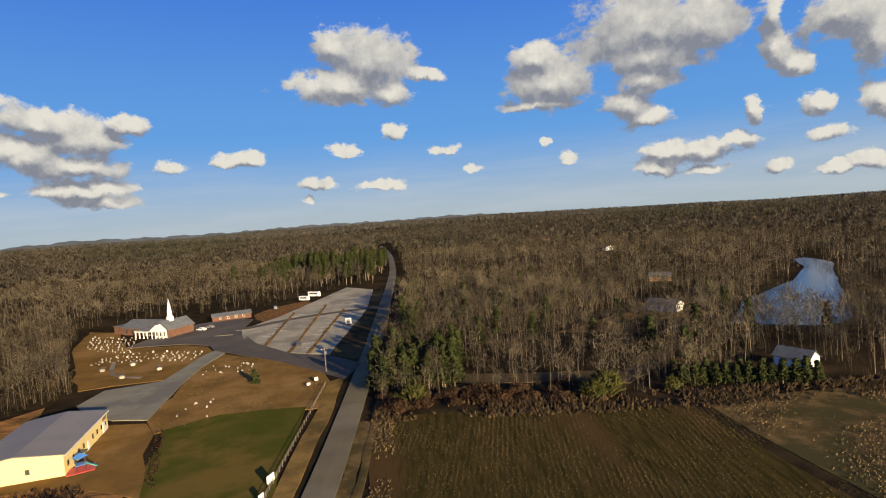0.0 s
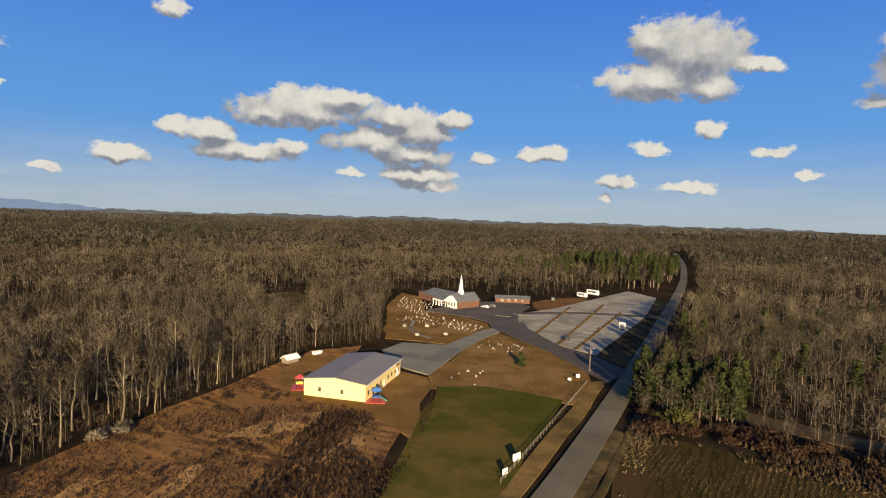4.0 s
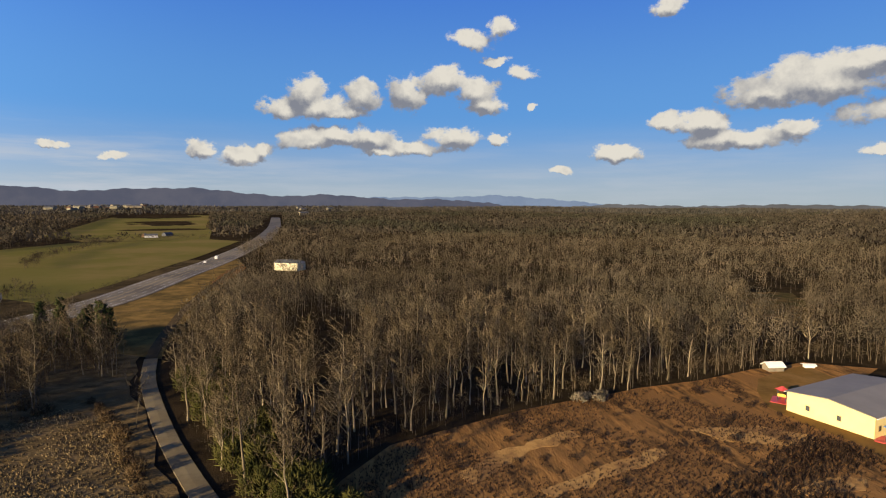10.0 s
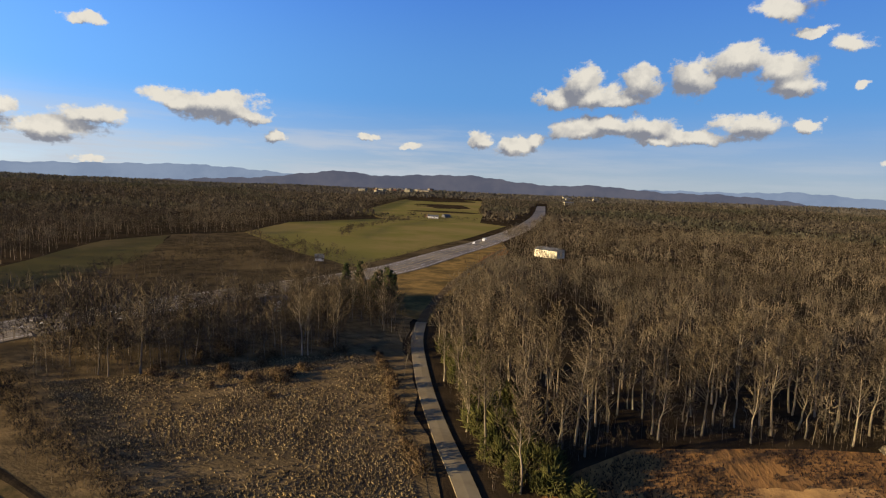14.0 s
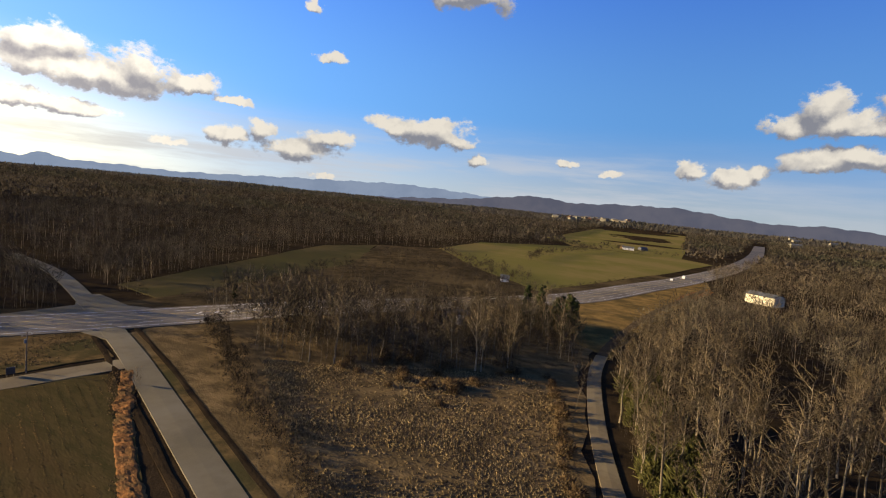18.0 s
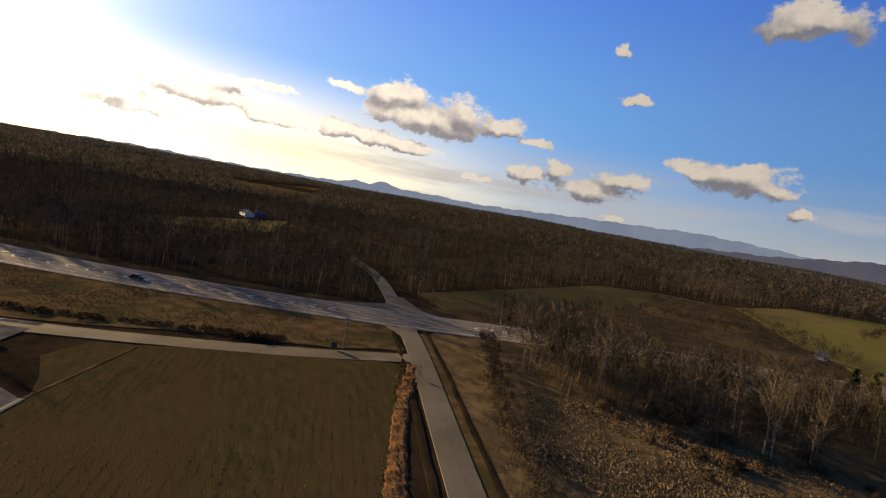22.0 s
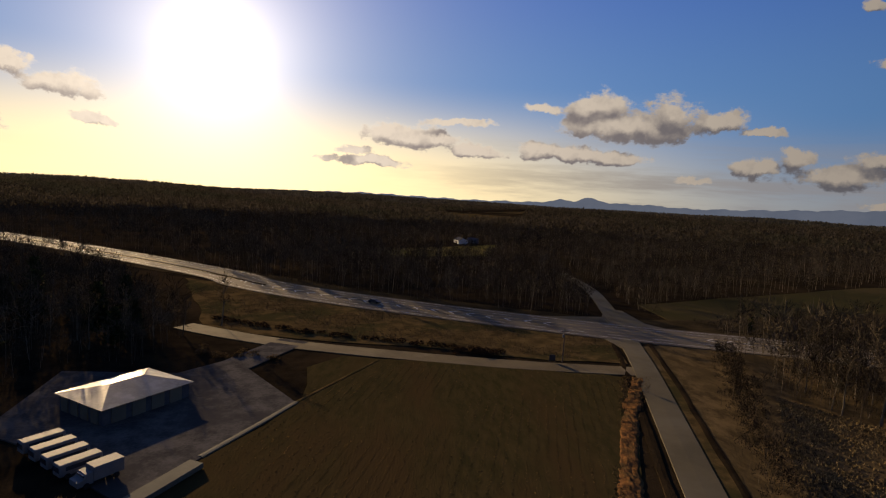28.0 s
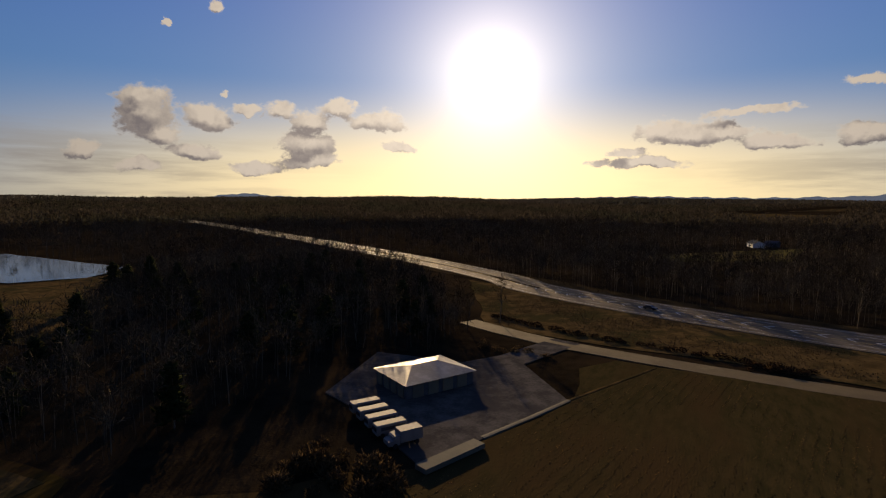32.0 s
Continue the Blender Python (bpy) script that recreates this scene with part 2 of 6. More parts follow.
def surface(name, a, b, scale=0.5, fine=6.0, rough=0.9, bump=0.0, c=None, patch=0.03, stretch=(1, 1, 1), turn=0.0, random="", spread=0.25, metal=0.0, bump_scale=None, through_light=0.0, stand=0.0):
    """A matt surface: a and b mixed by grain, c in larger patches; random: 'object' or 'island' for a shade of its own for each piece."""
    mat = bpy.data.materials.new(name)
    mat.use_nodes = True
    n = Nodes(mat.node_tree)
    place = n.node("NewGeometry").outputs["Position"]
    place = n.node("Mapping", {"Vector": place, "Rotation": (0, 0, radians(turn)), "Scale": stretch}).outputs[0]
    g1 = n.noise(place, scale, 5.0, 0.6)
    g2 = n.noise(place, fine, 3.0, 0.6)
    f = n.m("MULTIPLY_ADD", n.m("SUBTRACT", g2, 0.5), 0.9, n.ramp(g1, 0.3, 0.7), clamp=True)
    col = n.mix(f, (*a, 1), (*b, 1))
    if c:
        col = n.mix(n.ramp(n.noise(place, patch, 5.0, 0.65), 0.46, 0.62), col, (*c, 1))
    if random:
        r = n.node("ObjectInfo").outputs["Random"] if random == "object" else n.node("NewGeometry").outputs["Random Per Island"]
        k = n.m("MULTIPLY_ADD", r, 2 * spread, 1 - spread)
        col = n.node("VectorMath", {0: col, "Scale": k}, operation="SCALE").outputs[0]
    if stand:
        tree = n.node("Attribute", attribute_name="tree_shade").outputs["Fac"]
        col = n.node("VectorMath", {0: col, "Scale": n.m("MULTIPLY_ADD", tree, 2 * stand, 1 - stand)}, operation="SCALE").outputs[0]
    shade = n.node("BsdfPrincipled", {"Base Color": col, "Roughness": rough, "Metallic": metal})
    shade.inputs["Specular IOR Level"].default_value = 0.0 if rough >= 0.9 else 0.06 if rough > 0.78 else 0.4
    if bump:
        h = n.noise(place, bump_scale or fine, 4.0, 0.6)
        n.put(n.node("Bump", {"Strength": 0.6, "Distance": bump, "Height": h}).outputs[0], shade.inputs["Normal"])
    done = shade.outputs[0]
    if through_light:
        done = n.node("MixShader", (through_light, done, n.node("BsdfTranslucent", {"Color": col}).outputs[0])).outputs[0]
    n.node("OutputMaterial", {"Surface": done})
    return mat


M_ground = surface("dry_grass", (0.0605, 0.0449, 0.0234), (0.027, 0.021, 0.012), 0.12, 1.5, c=(0.0829, 0.0605, 0.0292), patch=0.02, bump=0.15)
M_litter = surface("leaf_litter", (0.0287, 0.0213, 0.0126), (0.014, 0.0105, 0.007), 0.2, 2.0, c=(0.0356, 0.0247, 0.0138), patch=0.03, bump=0.2)
M_lawn = surface("lawn", (0.0442, 0.051, 0.0085), (0.0663, 0.0612, 0.0136), 0.10, 3.0, c=(0.106, 0.0748, 0.0204), patch=0.035, bump=0.04)
M_hill = surface("brown_turf", (0.164, 0.0931, 0.0277), (0.108, 0.0657, 0.0225), 0.12, 2.5, c=(0.198, 0.117, 0.0416), patch=0.04, bump=0.05)
M_clay = surface("cleared_clay", (0.30, 0.152, 0.048), (0.062, 0.038, 0.019), 0.42, 2.0, c=(0.185, 0.098, 0.036), patch=0.07, bump=0.35, stretch=(0.3, 1.0, 1), turn=62)
M_stubble = surface("crop_stubble", (0.0552, 0.0396, 0.0138), (0.0248, 0.0208, 0.0072), 0.9, 3.0, c=(0.0607, 0.0368, 0.0156), patch=0.04, bump=0.2, stretch=(1.0, 0.12, 1), turn=7)
M_scrub = surface("scrub_grass", (0.157, 0.11, 0.0514), (0.0561, 0.0408, 0.0204), 0.3, 1.8, c=(0.08, 0.0581, 0.0286), patch=0.05, bump=0.35, stretch=(1, 0.6, 1), turn=30)
M_crop = surface("winter_crop", (0.064, 0.048, 0.020), (0.038, 0.033, 0.0135), 0.6, 3.2, c=(0.060, 0.040, 0.0175), patch=0.03, bump=0.12, stretch=(1.0, 0.3, 1), turn=12)
M_pasture = surface("pasture", (0.105, 0.098, 0.026), (0.122, 0.104, 0.034), 0.02, 0.3, c=(0.15, 0.115, 0.042), patch=0.008, bump=0.05)
# pasture grass darkened for the shadow of the woods that lies on it
M_meadow = surface("shaded_meadow", (0.0483, 0.046, 0.0196), (0.056, 0.047, 0.021), 0.03, 0.5, c=(0.0759, 0.0598, 0.0276), patch=0.02, bump=0.1)
M_gold = surface("golden_grass", (0.20, 0.128, 0.042), (0.105, 0.070, 0.026), 0.15, 1.4, c=(0.075, 0.055, 0.022), patch=0.045, bump=0.15)
M_tan = surface("dead_grass", (0.123, 0.0832, 0.0354), (0.0528, 0.0376, 0.0168), 0.2, 1.4, c=(0.0478, 0.0416, 0.0177), patch=0.05, bump=0.15)
M_goldclay = surface("golden_clay", (0.42, 0.245, 0.082), (0.27, 0.15, 0.055), 0.3, 2.2, c=(0.17, 0.095, 0.04), patch=0.12, bump=0.2)
M_redclay = surface("red_clay_bank", (0.225, 0.105, 0.038), (0.070, 0.044, 0.022), 0.6, 2.2, c=(0.105, 0.066, 0.030), patch=0.16, bump=0.35)
M_asphalt = surface("old_asphalt", (0.128, 0.109, 0.068), (0.0952, 0.0824, 0.0536), 0.08, 3.0, rough=0.85, c=(0.136, 0.119, 0.0816), patch=0.03)
M_black = surface("new_asphalt", (0.082, 0.070, 0.056), (0.060, 0.052, 0.042), 0.1, 2.0, rough=0.85, c=(0.095, 0.08, 0.064), patch=0.05)
M_highway = surface("highway_paving", (0.185, 0.155, 0.112), (0.130, 0.110, 0.082), 0.05, 0.8, rough=0.82, c=(0.10, 0.086, 0.066), patch=0.03)
M_concrete = surface("concrete", (0.185, 0.172, 0.125), (0.145, 0.135, 0.100), 0.1, 2.0, rough=0.85, c=(0.125, 0.117, 0.092), patch=0.05)
M_lot = surface("pale_worn_paving", (0.31, 0.275, 0.195), (0.23, 0.205, 0.148), 0.12, 2.0, rough=0.85, c=(0.18, 0.16, 0.118), patch=0.05)
M_lane = surface("lane_paving", (0.145, 0.115, 0.066), (0.105, 0.084, 0.05), 0.1, 2.0, rough=0.85, c=(0.165, 0.135, 0.08), patch=0.06)
M_yard = surface("yard_concrete", (0.121, 0.112, 0.0999), (0.058, 0.054, 0.050), 0.25, 2.0, rough=0.9, c=(0.0607, 0.0567, 0.054), patch=0.06)
M_gravel = surface("pale_gravel", (0.20, 0.17, 0.13), (0.15, 0.13, 0.10), 0.2, 3.0, c=(0.11, 0.095, 0.075), patch=0.05)
M_dirtroad = surface("dirt_track", (0.084, 0.0608, 0.0336), (0.0576, 0.0424, 0.0248), 0.2, 2.0)
M_bark = surface("pale_bark", (0.190, 0.157, 0.107), (0.105, 0.088, 0.061), 0.3, 3.0, random="object", spread=0.45)
M_twig = surface("twigs", (0.090, 0.070, 0.042), (0.050, 0.039, 0.024), 0.2, 2.0, random="object", spread=0.45)
M_trunks = surface("woodland_trunks", (0.17, 0.141, 0.0978), (0.0723, 0.0595, 0.0416), 0.1, 1.0, random="island", spread=0.5)
M_twigs = surface("woodland_twigs", (0.0886, 0.0713, 0.0475), (0.042, 0.034, 0.0235), 0.06, 0.3, random="island", spread=0.35, c=(0.0691, 0.0583, 0.04), patch=0.012, stand=0.68)
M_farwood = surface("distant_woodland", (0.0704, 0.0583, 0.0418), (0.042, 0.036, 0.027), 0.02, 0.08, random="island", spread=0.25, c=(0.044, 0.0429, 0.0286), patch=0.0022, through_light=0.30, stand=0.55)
# greyer wood colour for the farthest trees, with distance haze put into it
M_hazewood = surface("haze_tinted_woodland", (0.0736, 0.0667, 0.0563), (0.048, 0.044, 0.038), 0.008, 0.03, random="island", spread=0.2, c=(0.0506, 0.0506, 0.0414), patch=0.0016, through_light=0.30, stand=0.3)
# darker copies of woodland twigs and trunks, with shade put into their colour
M_shadetwig = surface("shaded_twigs", (0.058, 0.045, 0.029), (0.026, 0.021, 0.014), 0.06, 0.3, random="island", spread=0.5, c=(0.040, 0.032, 0.021), patch=0.012, stand=0.5)
M_shadestem = surface("shaded_stems", (0.105, 0.086, 0.060), (0.040, 0.033, 0.024), 0.1, 1.0, random="island", spread=0.6)
M_pine = surface("pine_needles", (0.020, 0.026, 0.010), (0.032, 0.036, 0.014), 0.5, 4.0, random="island", spread=0.45)
M_shrub = surface("green_shrub", (0.034, 0.037, 0.011), (0.055, 0.050, 0.017), 0.5, 4.0, random="island", spread=0.45)
M_brush = surface("dry_brush", (0.135, 0.094, 0.048), (0.074, 0.051, 0.029), 0.3, 3.0, random="island", spread=0.5, through_light=0.4)
M_tussock = surface("tan_tussocks", (0.18, 0.131, 0.0612), (0.0828, 0.0603, 0.0297), 0.15, 3.0, random="island", spread=0.6)
M_cropleaf = surface("crop_leaves", (0.142, 0.0893, 0.0364), (0.0385, 0.035, 0.0126), 0.08, 3.0, random="island", spread=0.55)
M_thicket = surface("bare_thicket", (0.080, 0.059, 0.034), (0.040, 0.031, 0.019), 0.05, 1.0, random="island", spread=0.5)
M_stalk = surface("dry_stalks", (0.118, 0.088, 0.036), (0.040, 0.034, 0.014), 0.15, 3.0, random="island", spread=0.6)
M_redbrush = surface("russet_brush", (0.048, 0.028, 0.016), (0.0288, 0.0188, 0.0124), 0.3, 3.0, random="island", spread=0.5)
M_cream = surface("cream_siding", (0.66, 0.54, 0.235), (0.61, 0.50, 0.215), 0.4, 5.0, rough=0.6)
M_lightwall = surface("pale_cream_siding", (0.62, 0.56, 0.40), (0.55, 0.50, 0.36), 0.4, 5.0, rough=0.6)
M_roof = surface("grey_metal_roof", (0.175, 0.160, 0.135), (0.145, 0.133, 0.115), 0.15, 2.0, rough=0.6, metal=0.0)
M_shingle = surface("grey_shingles", (0.105, 0.11, 0.12), (0.075, 0.08, 0.088), 0.5, 5.0, rough=0.9)
M_galv = surface("galvanised_roof", (0.20, 0.195, 0.185), (0.12, 0.118, 0.112), 0.5, 2.0, rough=0.48, c=(0.25, 0.245, 0.23), patch=0.25, metal=0.5)
M_brick = surface("red_brick", (0.125, 0.066, 0.045), (0.09, 0.050, 0.036), 0.6, 6.0)
M_white = surface("white_paint", (0.66, 0.65, 0.62), (0.58, 0.57, 0.55), 0.5, 4.0, rough=0.5)
M_granite = surface("gravestone", (0.30, 0.275, 0.225), (0.17, 0.158, 0.135), 1.0, 8.0, rough=0.6, random="object", spread=0.5)
M_wood = surface("pole_wood", (0.19, 0.15, 0.11), (0.13, 0.10, 0.075), 0.6, 5.0)
M_glass = surface("dark_window", (0.035, 0.04, 0.045), (0.05, 0.055, 0.06), 0.5, 2.0, rough=0.12)
M_brown = surface("brown_shutter", (0.22, 0.13, 0.06), (0.18, 0.11, 0.05), 0.5, 4.0, rough=0.6)
M_red = surface("red_plastic", (0.45, 0.055, 0.05), (0.38, 0.05, 0.045), 0.5, 4.0, rough=0.4)
M_bluep = surface("blue_plastic", (0.05, 0.16, 0.42), (0.045, 0.13, 0.36), 0.5, 4.0, rough=0.4)
M_greenp = surface("teal_plastic", (0.05, 0.28, 0.24), (0.04, 0.24, 0.2), 0.5, 4.0, rough=0.4)
M_yellow = surface("yellow_plastic", (0.62, 0.45, 0.06), (0.56, 0.40, 0.05), 0.5, 4.0, rough=0.4)
M_tyre = surface("tyre_rubber", (0.03, 0.03, 0.03), (0.022, 0.022, 0.022), 1.0, 6.0)
M_dark = surface("dark_paint", (0.045, 0.045, 0.05), (0.035, 0.035, 0.04), 0.5, 4.0, rough=0.35)
M_silver = surface("silver_paint", (0.17, 0.17, 0.17), (0.13, 0.13, 0.13), 0.5, 4.0, rough=0.7)
M_line = surface("road_paint", (0.66, 0.65, 0.60), (0.48, 0.47, 0.43), 0.4, 4.0, rough=0.6)
M_yline = surface("yellow_road_paint", (0.55, 0.40, 0.09), (0.40, 0.30, 0.09), 0.4, 4.0, rough=0.6)


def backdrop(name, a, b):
    """A hazy distance: daylight and haze are put into its own faint glow."""
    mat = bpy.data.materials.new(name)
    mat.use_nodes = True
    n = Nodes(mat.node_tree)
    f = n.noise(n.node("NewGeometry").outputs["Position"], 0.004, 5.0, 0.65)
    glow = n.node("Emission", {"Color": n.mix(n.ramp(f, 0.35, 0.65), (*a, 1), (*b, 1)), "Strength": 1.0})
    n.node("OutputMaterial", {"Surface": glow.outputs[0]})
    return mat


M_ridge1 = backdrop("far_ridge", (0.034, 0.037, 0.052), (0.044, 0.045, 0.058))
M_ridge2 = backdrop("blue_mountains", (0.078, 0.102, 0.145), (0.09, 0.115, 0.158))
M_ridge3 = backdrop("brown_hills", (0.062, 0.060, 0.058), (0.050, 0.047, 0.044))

M_water = bpy.data.materials.new("still_water")
M_water.use_nodes = True
n = Nodes(M_water.node_tree)
place = n.node("NewGeometry").outputs["Position"]
wave = n.node("Bump", {"Strength": 0.12, "Distance": 0.05, "Height": n.noise(place, 0.5, 4.0, 0.6)}).outputs[0]
wet = n.node("BsdfPrincipled", {"Base Color": (0.015, 0.02, 0.022, 1), "Roughness": 0.12, "IOR": 1.33, "Normal": wave})
n.node("OutputMaterial", {"Surface": wet.outputs[0]})

# ---- building blocks ----


def mesh_of(name, verts, faces, material):
    me = bpy.data.meshes.new(name)
    me.from_pydata([tuple(v) for v in verts], [], faces)
    me.materials.append(material)
    me.update()
    return me


def soup(name, verts, tris, material, tone=None):
    """A mesh from arrays of corners and triangles; tone: a shade for each corner, one for all of a tree."""
    me = bpy.data.meshes.new(name)
    me.vertices.add(len(verts))
    me.vertices.foreach_set("co", np.asarray(verts, np.float32).ravel())
    me.loops.add(len(tris) * 3)
    me.loops.foreach_set("vertex_index", np.asarray(tris, np.int32).ravel())
    me.polygons.add(len(tris))
    me.polygons.foreach_set("loop_start", np.arange(0, len(tris) * 3, 3, dtype=np.int32))
    me.materials.append(material)
    me.update()
    if tone is not None:
        me.attributes.new("tree_shade", "FLOAT", "POINT").data.foreach_set("value", np.asarray(tone, np.float32))
    return me


def part(name, bm, material, parent=None, label=""):
    me = bpy.data.meshes.new(name)
    bm.to_mesh(me)
    bm.free()
    me.materials.append(material)
    ob = new(name, me)
    ob.parent = parent
    return tagged(ob, label)


def holder(name, m, label, category, group=""):
    ob = new(name)
    ob.matrix_world = m
    return tagged(ob, label, category, group)


def block(lo, hi, bevel=0.0, bm=None):
    """A box from corner to corner, its edges bevelled."""
    own = bmesh.new()
    bmesh.ops.create_cube(own, size=1.0)
    size = [h - l for l, h in zip(lo, hi)]
    bmesh.ops.scale(own, vec=size, verts=own.verts)
    bmesh.ops.translate(own, vec=[(l + h) / 2 for l, h in zip(lo, hi)], verts=own.verts)
    if bevel:
        bmesh.ops.bevel(own, geom=own.edges[:], offset=bevel, segments=1, affect="EDGES")
    if bm is None:
        return own
    me = bpy.data.meshes.new("tmp")
    own.to_mesh(me)
    own.free()
    bm.from_mesh(me)
    bpy.data.meshes.remove(me)
    return bm


def post(r0, r1, z0, z1, x=0.0, y=0.0, sides=8, bm=None):
    bm = bm or bmesh.new()
    got = bmesh.ops.create_cone(bm, cap_ends=True, segments=sides, radius1=r0, radius2=r1, depth=z1 - z0)
    bmesh.ops.translate(bm, vec=(x, y, (z0 + z1) / 2), verts=got["verts"])
    return bm


def prism(outline, y0, y1):
    """An outline in x and z, drawn out along y."""
    bm = bmesh.new()
    a = [bm.verts.new((x, y0, z)) for x, z in outline]
    b = [bm.verts.new((x, y1, z)) for x, z in outline]
    bm.faces.new(a[::-1])
    bm.faces.new(b)
    for i in range(len(a)):
        j = (i + 1) % len(a)
        bm.faces.new((a[i], a[j], b[j], b[i]))
    bmesh.ops.recalc_face_normals(bm, faces=bm.faces)
    return bm


def inside(poly, x, y):
    """Which of the points x, y lie in the polygon."""
    hit = np.zeros(np.shape(x), bool)
    px, py = zip(*poly)
    j = len(poly) - 1
    for i in range(len(poly)):
        if py[i] != py[j]:
            hit ^= ((py[i] > y) != (py[j] > y)) & (x < (px[j] - px[i]) * (y - py[i]) / (py[j] - py[i]) + px[i])
        j = i
    return hit


def lift(x, y):
    """Height of the land: level round the camera, gently rolling further out."""
    x, y = np.asarray(x, float), np.asarray(y, float)
    r = np.hypot(x, y)
    far = np.clip((r - 650) / 1600, 0, 1)
    far = far * far * (3 - 2 * far)
    roll = 7 * np.sin(x / 410 + 1.3) * np.cos(y / 530 + 0.4) + 5 * np.sin((x + 0.6 * y) / 230 + 2.0) + 3 * np.sin((y - 0.4 * x) / 150)
    b = np.degrees(np.arctan2(-x, y))
    fall = np.clip((-8 - b) / 30, 0, 1) * np.clip((b + 75) / 20, 0, 1)
    return far * (13 + roll - 0.0016 * np.clip(r - 2600, 0, None) - 0.011 * fall * np.clip(r - 700, 0, None))


def smooth_line(points, step=6.0):
    """A Catmull-Rom line through the points."""
    p = [Vector((*q, 0)) for q in points]
    p = [2 * p[0] - p[1]] + p + [2 * p[-1] - p[-2]]
    made = []
    for a, b, c, d in zip(p, p[1:], p[2:], p[3:]):
        n = max(2, int((c - b).length / step))
        for i in range(n):
            t = i / n
            made.append(0.5 * (2 * b + (c - a) * t + (2 * a - 5 * b + 4 * c - d) * t * t + (3 * b - a - 3 * c + d) * t ** 3))
    return made + [p[-2]]


def ribbon(name, points, width, z, material, label, shift=0.0, kind="structure", category="road", ragged=0.0):
    """A strip along a line, slightly crowned, with a thin edge."""
    line = smooth_line(points)
    verts, faces = [], []
    z += 0.07
    rng = random.Random(len(points) * 7 + int(width * 10))
    for i, p in enumerate(line):
        d = (line[min(i + 1, len(line) - 1)] - line[max(i - 1, 0)]).normalized()
        n = Vector((-d.y, d.x, 0))
        for s, dz in ((-0.5, -0.30), (-0.5, 0.0), (0.0, 0.05), (0.5, 0.0), (0.5, -0.30)):
            wide = width + (rng.uniform(-ragged, ragged) if dz == 0.0 else 0)
            q = p + n * (shift + s * wide)
            verts.append((q.x, q.y, z + dz + float(lift(q.x, q.y))))
    for i in range(len(line) - 1):
        for k in range(4):
            a = i * 5 + k
            faces.append((a, a + 5, a + 6, a + 1))
    ob = new(name, mesh_of(name, verts, faces, material))
    return tagged(ob, label, category, kind=kind)


def sheet(name, poly, z, material, label, category="ground", kind="structure", ragged=1.2, seed=1, cell=9.0):
    """A patch of ground with an uneven edge, following the land."""
    rng = random.Random(seed)
    z += 0.0022 * seed if seed < 40 else 0.07 + 0.004 * (seed - 40)
    edge = []
    for a, b in zip(poly, poly[1:] + poly[:1]):
        n = max(1, int(math.dist(a, b) / cell))
        for i in range(n):
            t = i / n
            edge.append((a[0] + (b[0] - a[0]) * t + rng.uniform(-ragged, ragged) * (i > 0), a[1] + (b[1] - a[1]) * t + rng.uniform(-ragged, ragged) * (i > 0)))
    flat2, _, tris, *_ = mathutils.geometry.delaunay_2d_cdt([Vector(e) for e in edge], [], [list(range(len(edge)))], 1, 0.001)
    bm = bmesh.new()
    vs = [bm.verts.new((q.x, q.y, z + float(lift(q.x, q.y)))) for q in flat2]
    for f in tris:
        made = bm.faces.new([vs[i] for i in f])
        made.normal_update()
        if made.normal.z < 0:
            made.normal_flip()
    rim = [e for e in bm.edges if len(e.link_faces) == 1]
    low = {}
    for e in rim:
        for v in e.verts:
            if v not in low:
                low[v] = bm.verts.new(v.co - Vector((0, 0, 0.35)))
    for e in rim:
        u, w = e.verts
        bm.faces.new((u, low[u], low[w], w))
    bm.normal_update()
    ob = part(name, bm, material)
    return tagged(ob, label, category, kind=kind)


# ---- the land ----
rings = [0, 15, 30, 50, 75, 105, 140, 180, 230, 290, 360, 440, 540, 660, 800, 960, 1150, 1380, 1650, 1950, 2300, 2700, 3150, 3650, 4200, 4800]
verts, faces = [(0, 0, -0.1)], []
spokes = 160
for r in rings[1:]:
    for k in range(spokes):
        x, y = r * cos(2 * pi * k / spokes), r * sin(2 * pi * k / spokes)
        verts.append((x, y, -0.1 + float(lift(x, y))))
for k in range(spokes):
    faces.append((0, 1 + k, 1 + (k + 1) % spokes))
    for i in range(len(rings) - 2):
        a, b = 1 + i * spokes + k, 1 + i * spokes + (k + 1) % spokes
        faces.append((a, a + spokes, b + spokes, b))
tagged(new("ground", mesh_of("ground", verts, faces, M_litter)), "brown leaf-strewn ground of a wide rolling winter landscape", "ground", kind="structure")

MAIN_ROAD = [(-88, -315), (-87, -257), (-76, -195), (-66.5, -152), (-60.5, -127), (-51.8, -95), (-43.8, -66), (-35.5, -35), (-29, 0), (-25, 45), (-23.7, 92), (-24.4, 142), (-25.7, 192), (-28.3, 270), (-35, 438), (-43, 560), (-62, 760), (-95, 1000)]
HIGHWAY = [(900, -640), (560, -500), (242, -337), (100, -252), (68, -224), (30, -203), (-20, -184), (-65, -170), (-108, -160), (-131, -154), (-200, -130), (-277, -104), (-376, -95), (-488, -86), (-720, -82), (-1100, -98), (-1600, -138)]
LANE = [(-27, 7), (-50, -2), (-73.5, -12), (-91, -21), (-115, -32), (-149, -45), (-172, -51)]
TRACK = [(-172, -51), (-190, -54), (-233, -59), (-290, -62.5), (-420, -63)]
DRIVE = [(66, -150), (52, -143.5), (30, -136), (2, -131), (-28, -127.5), (-60, -126.5)]

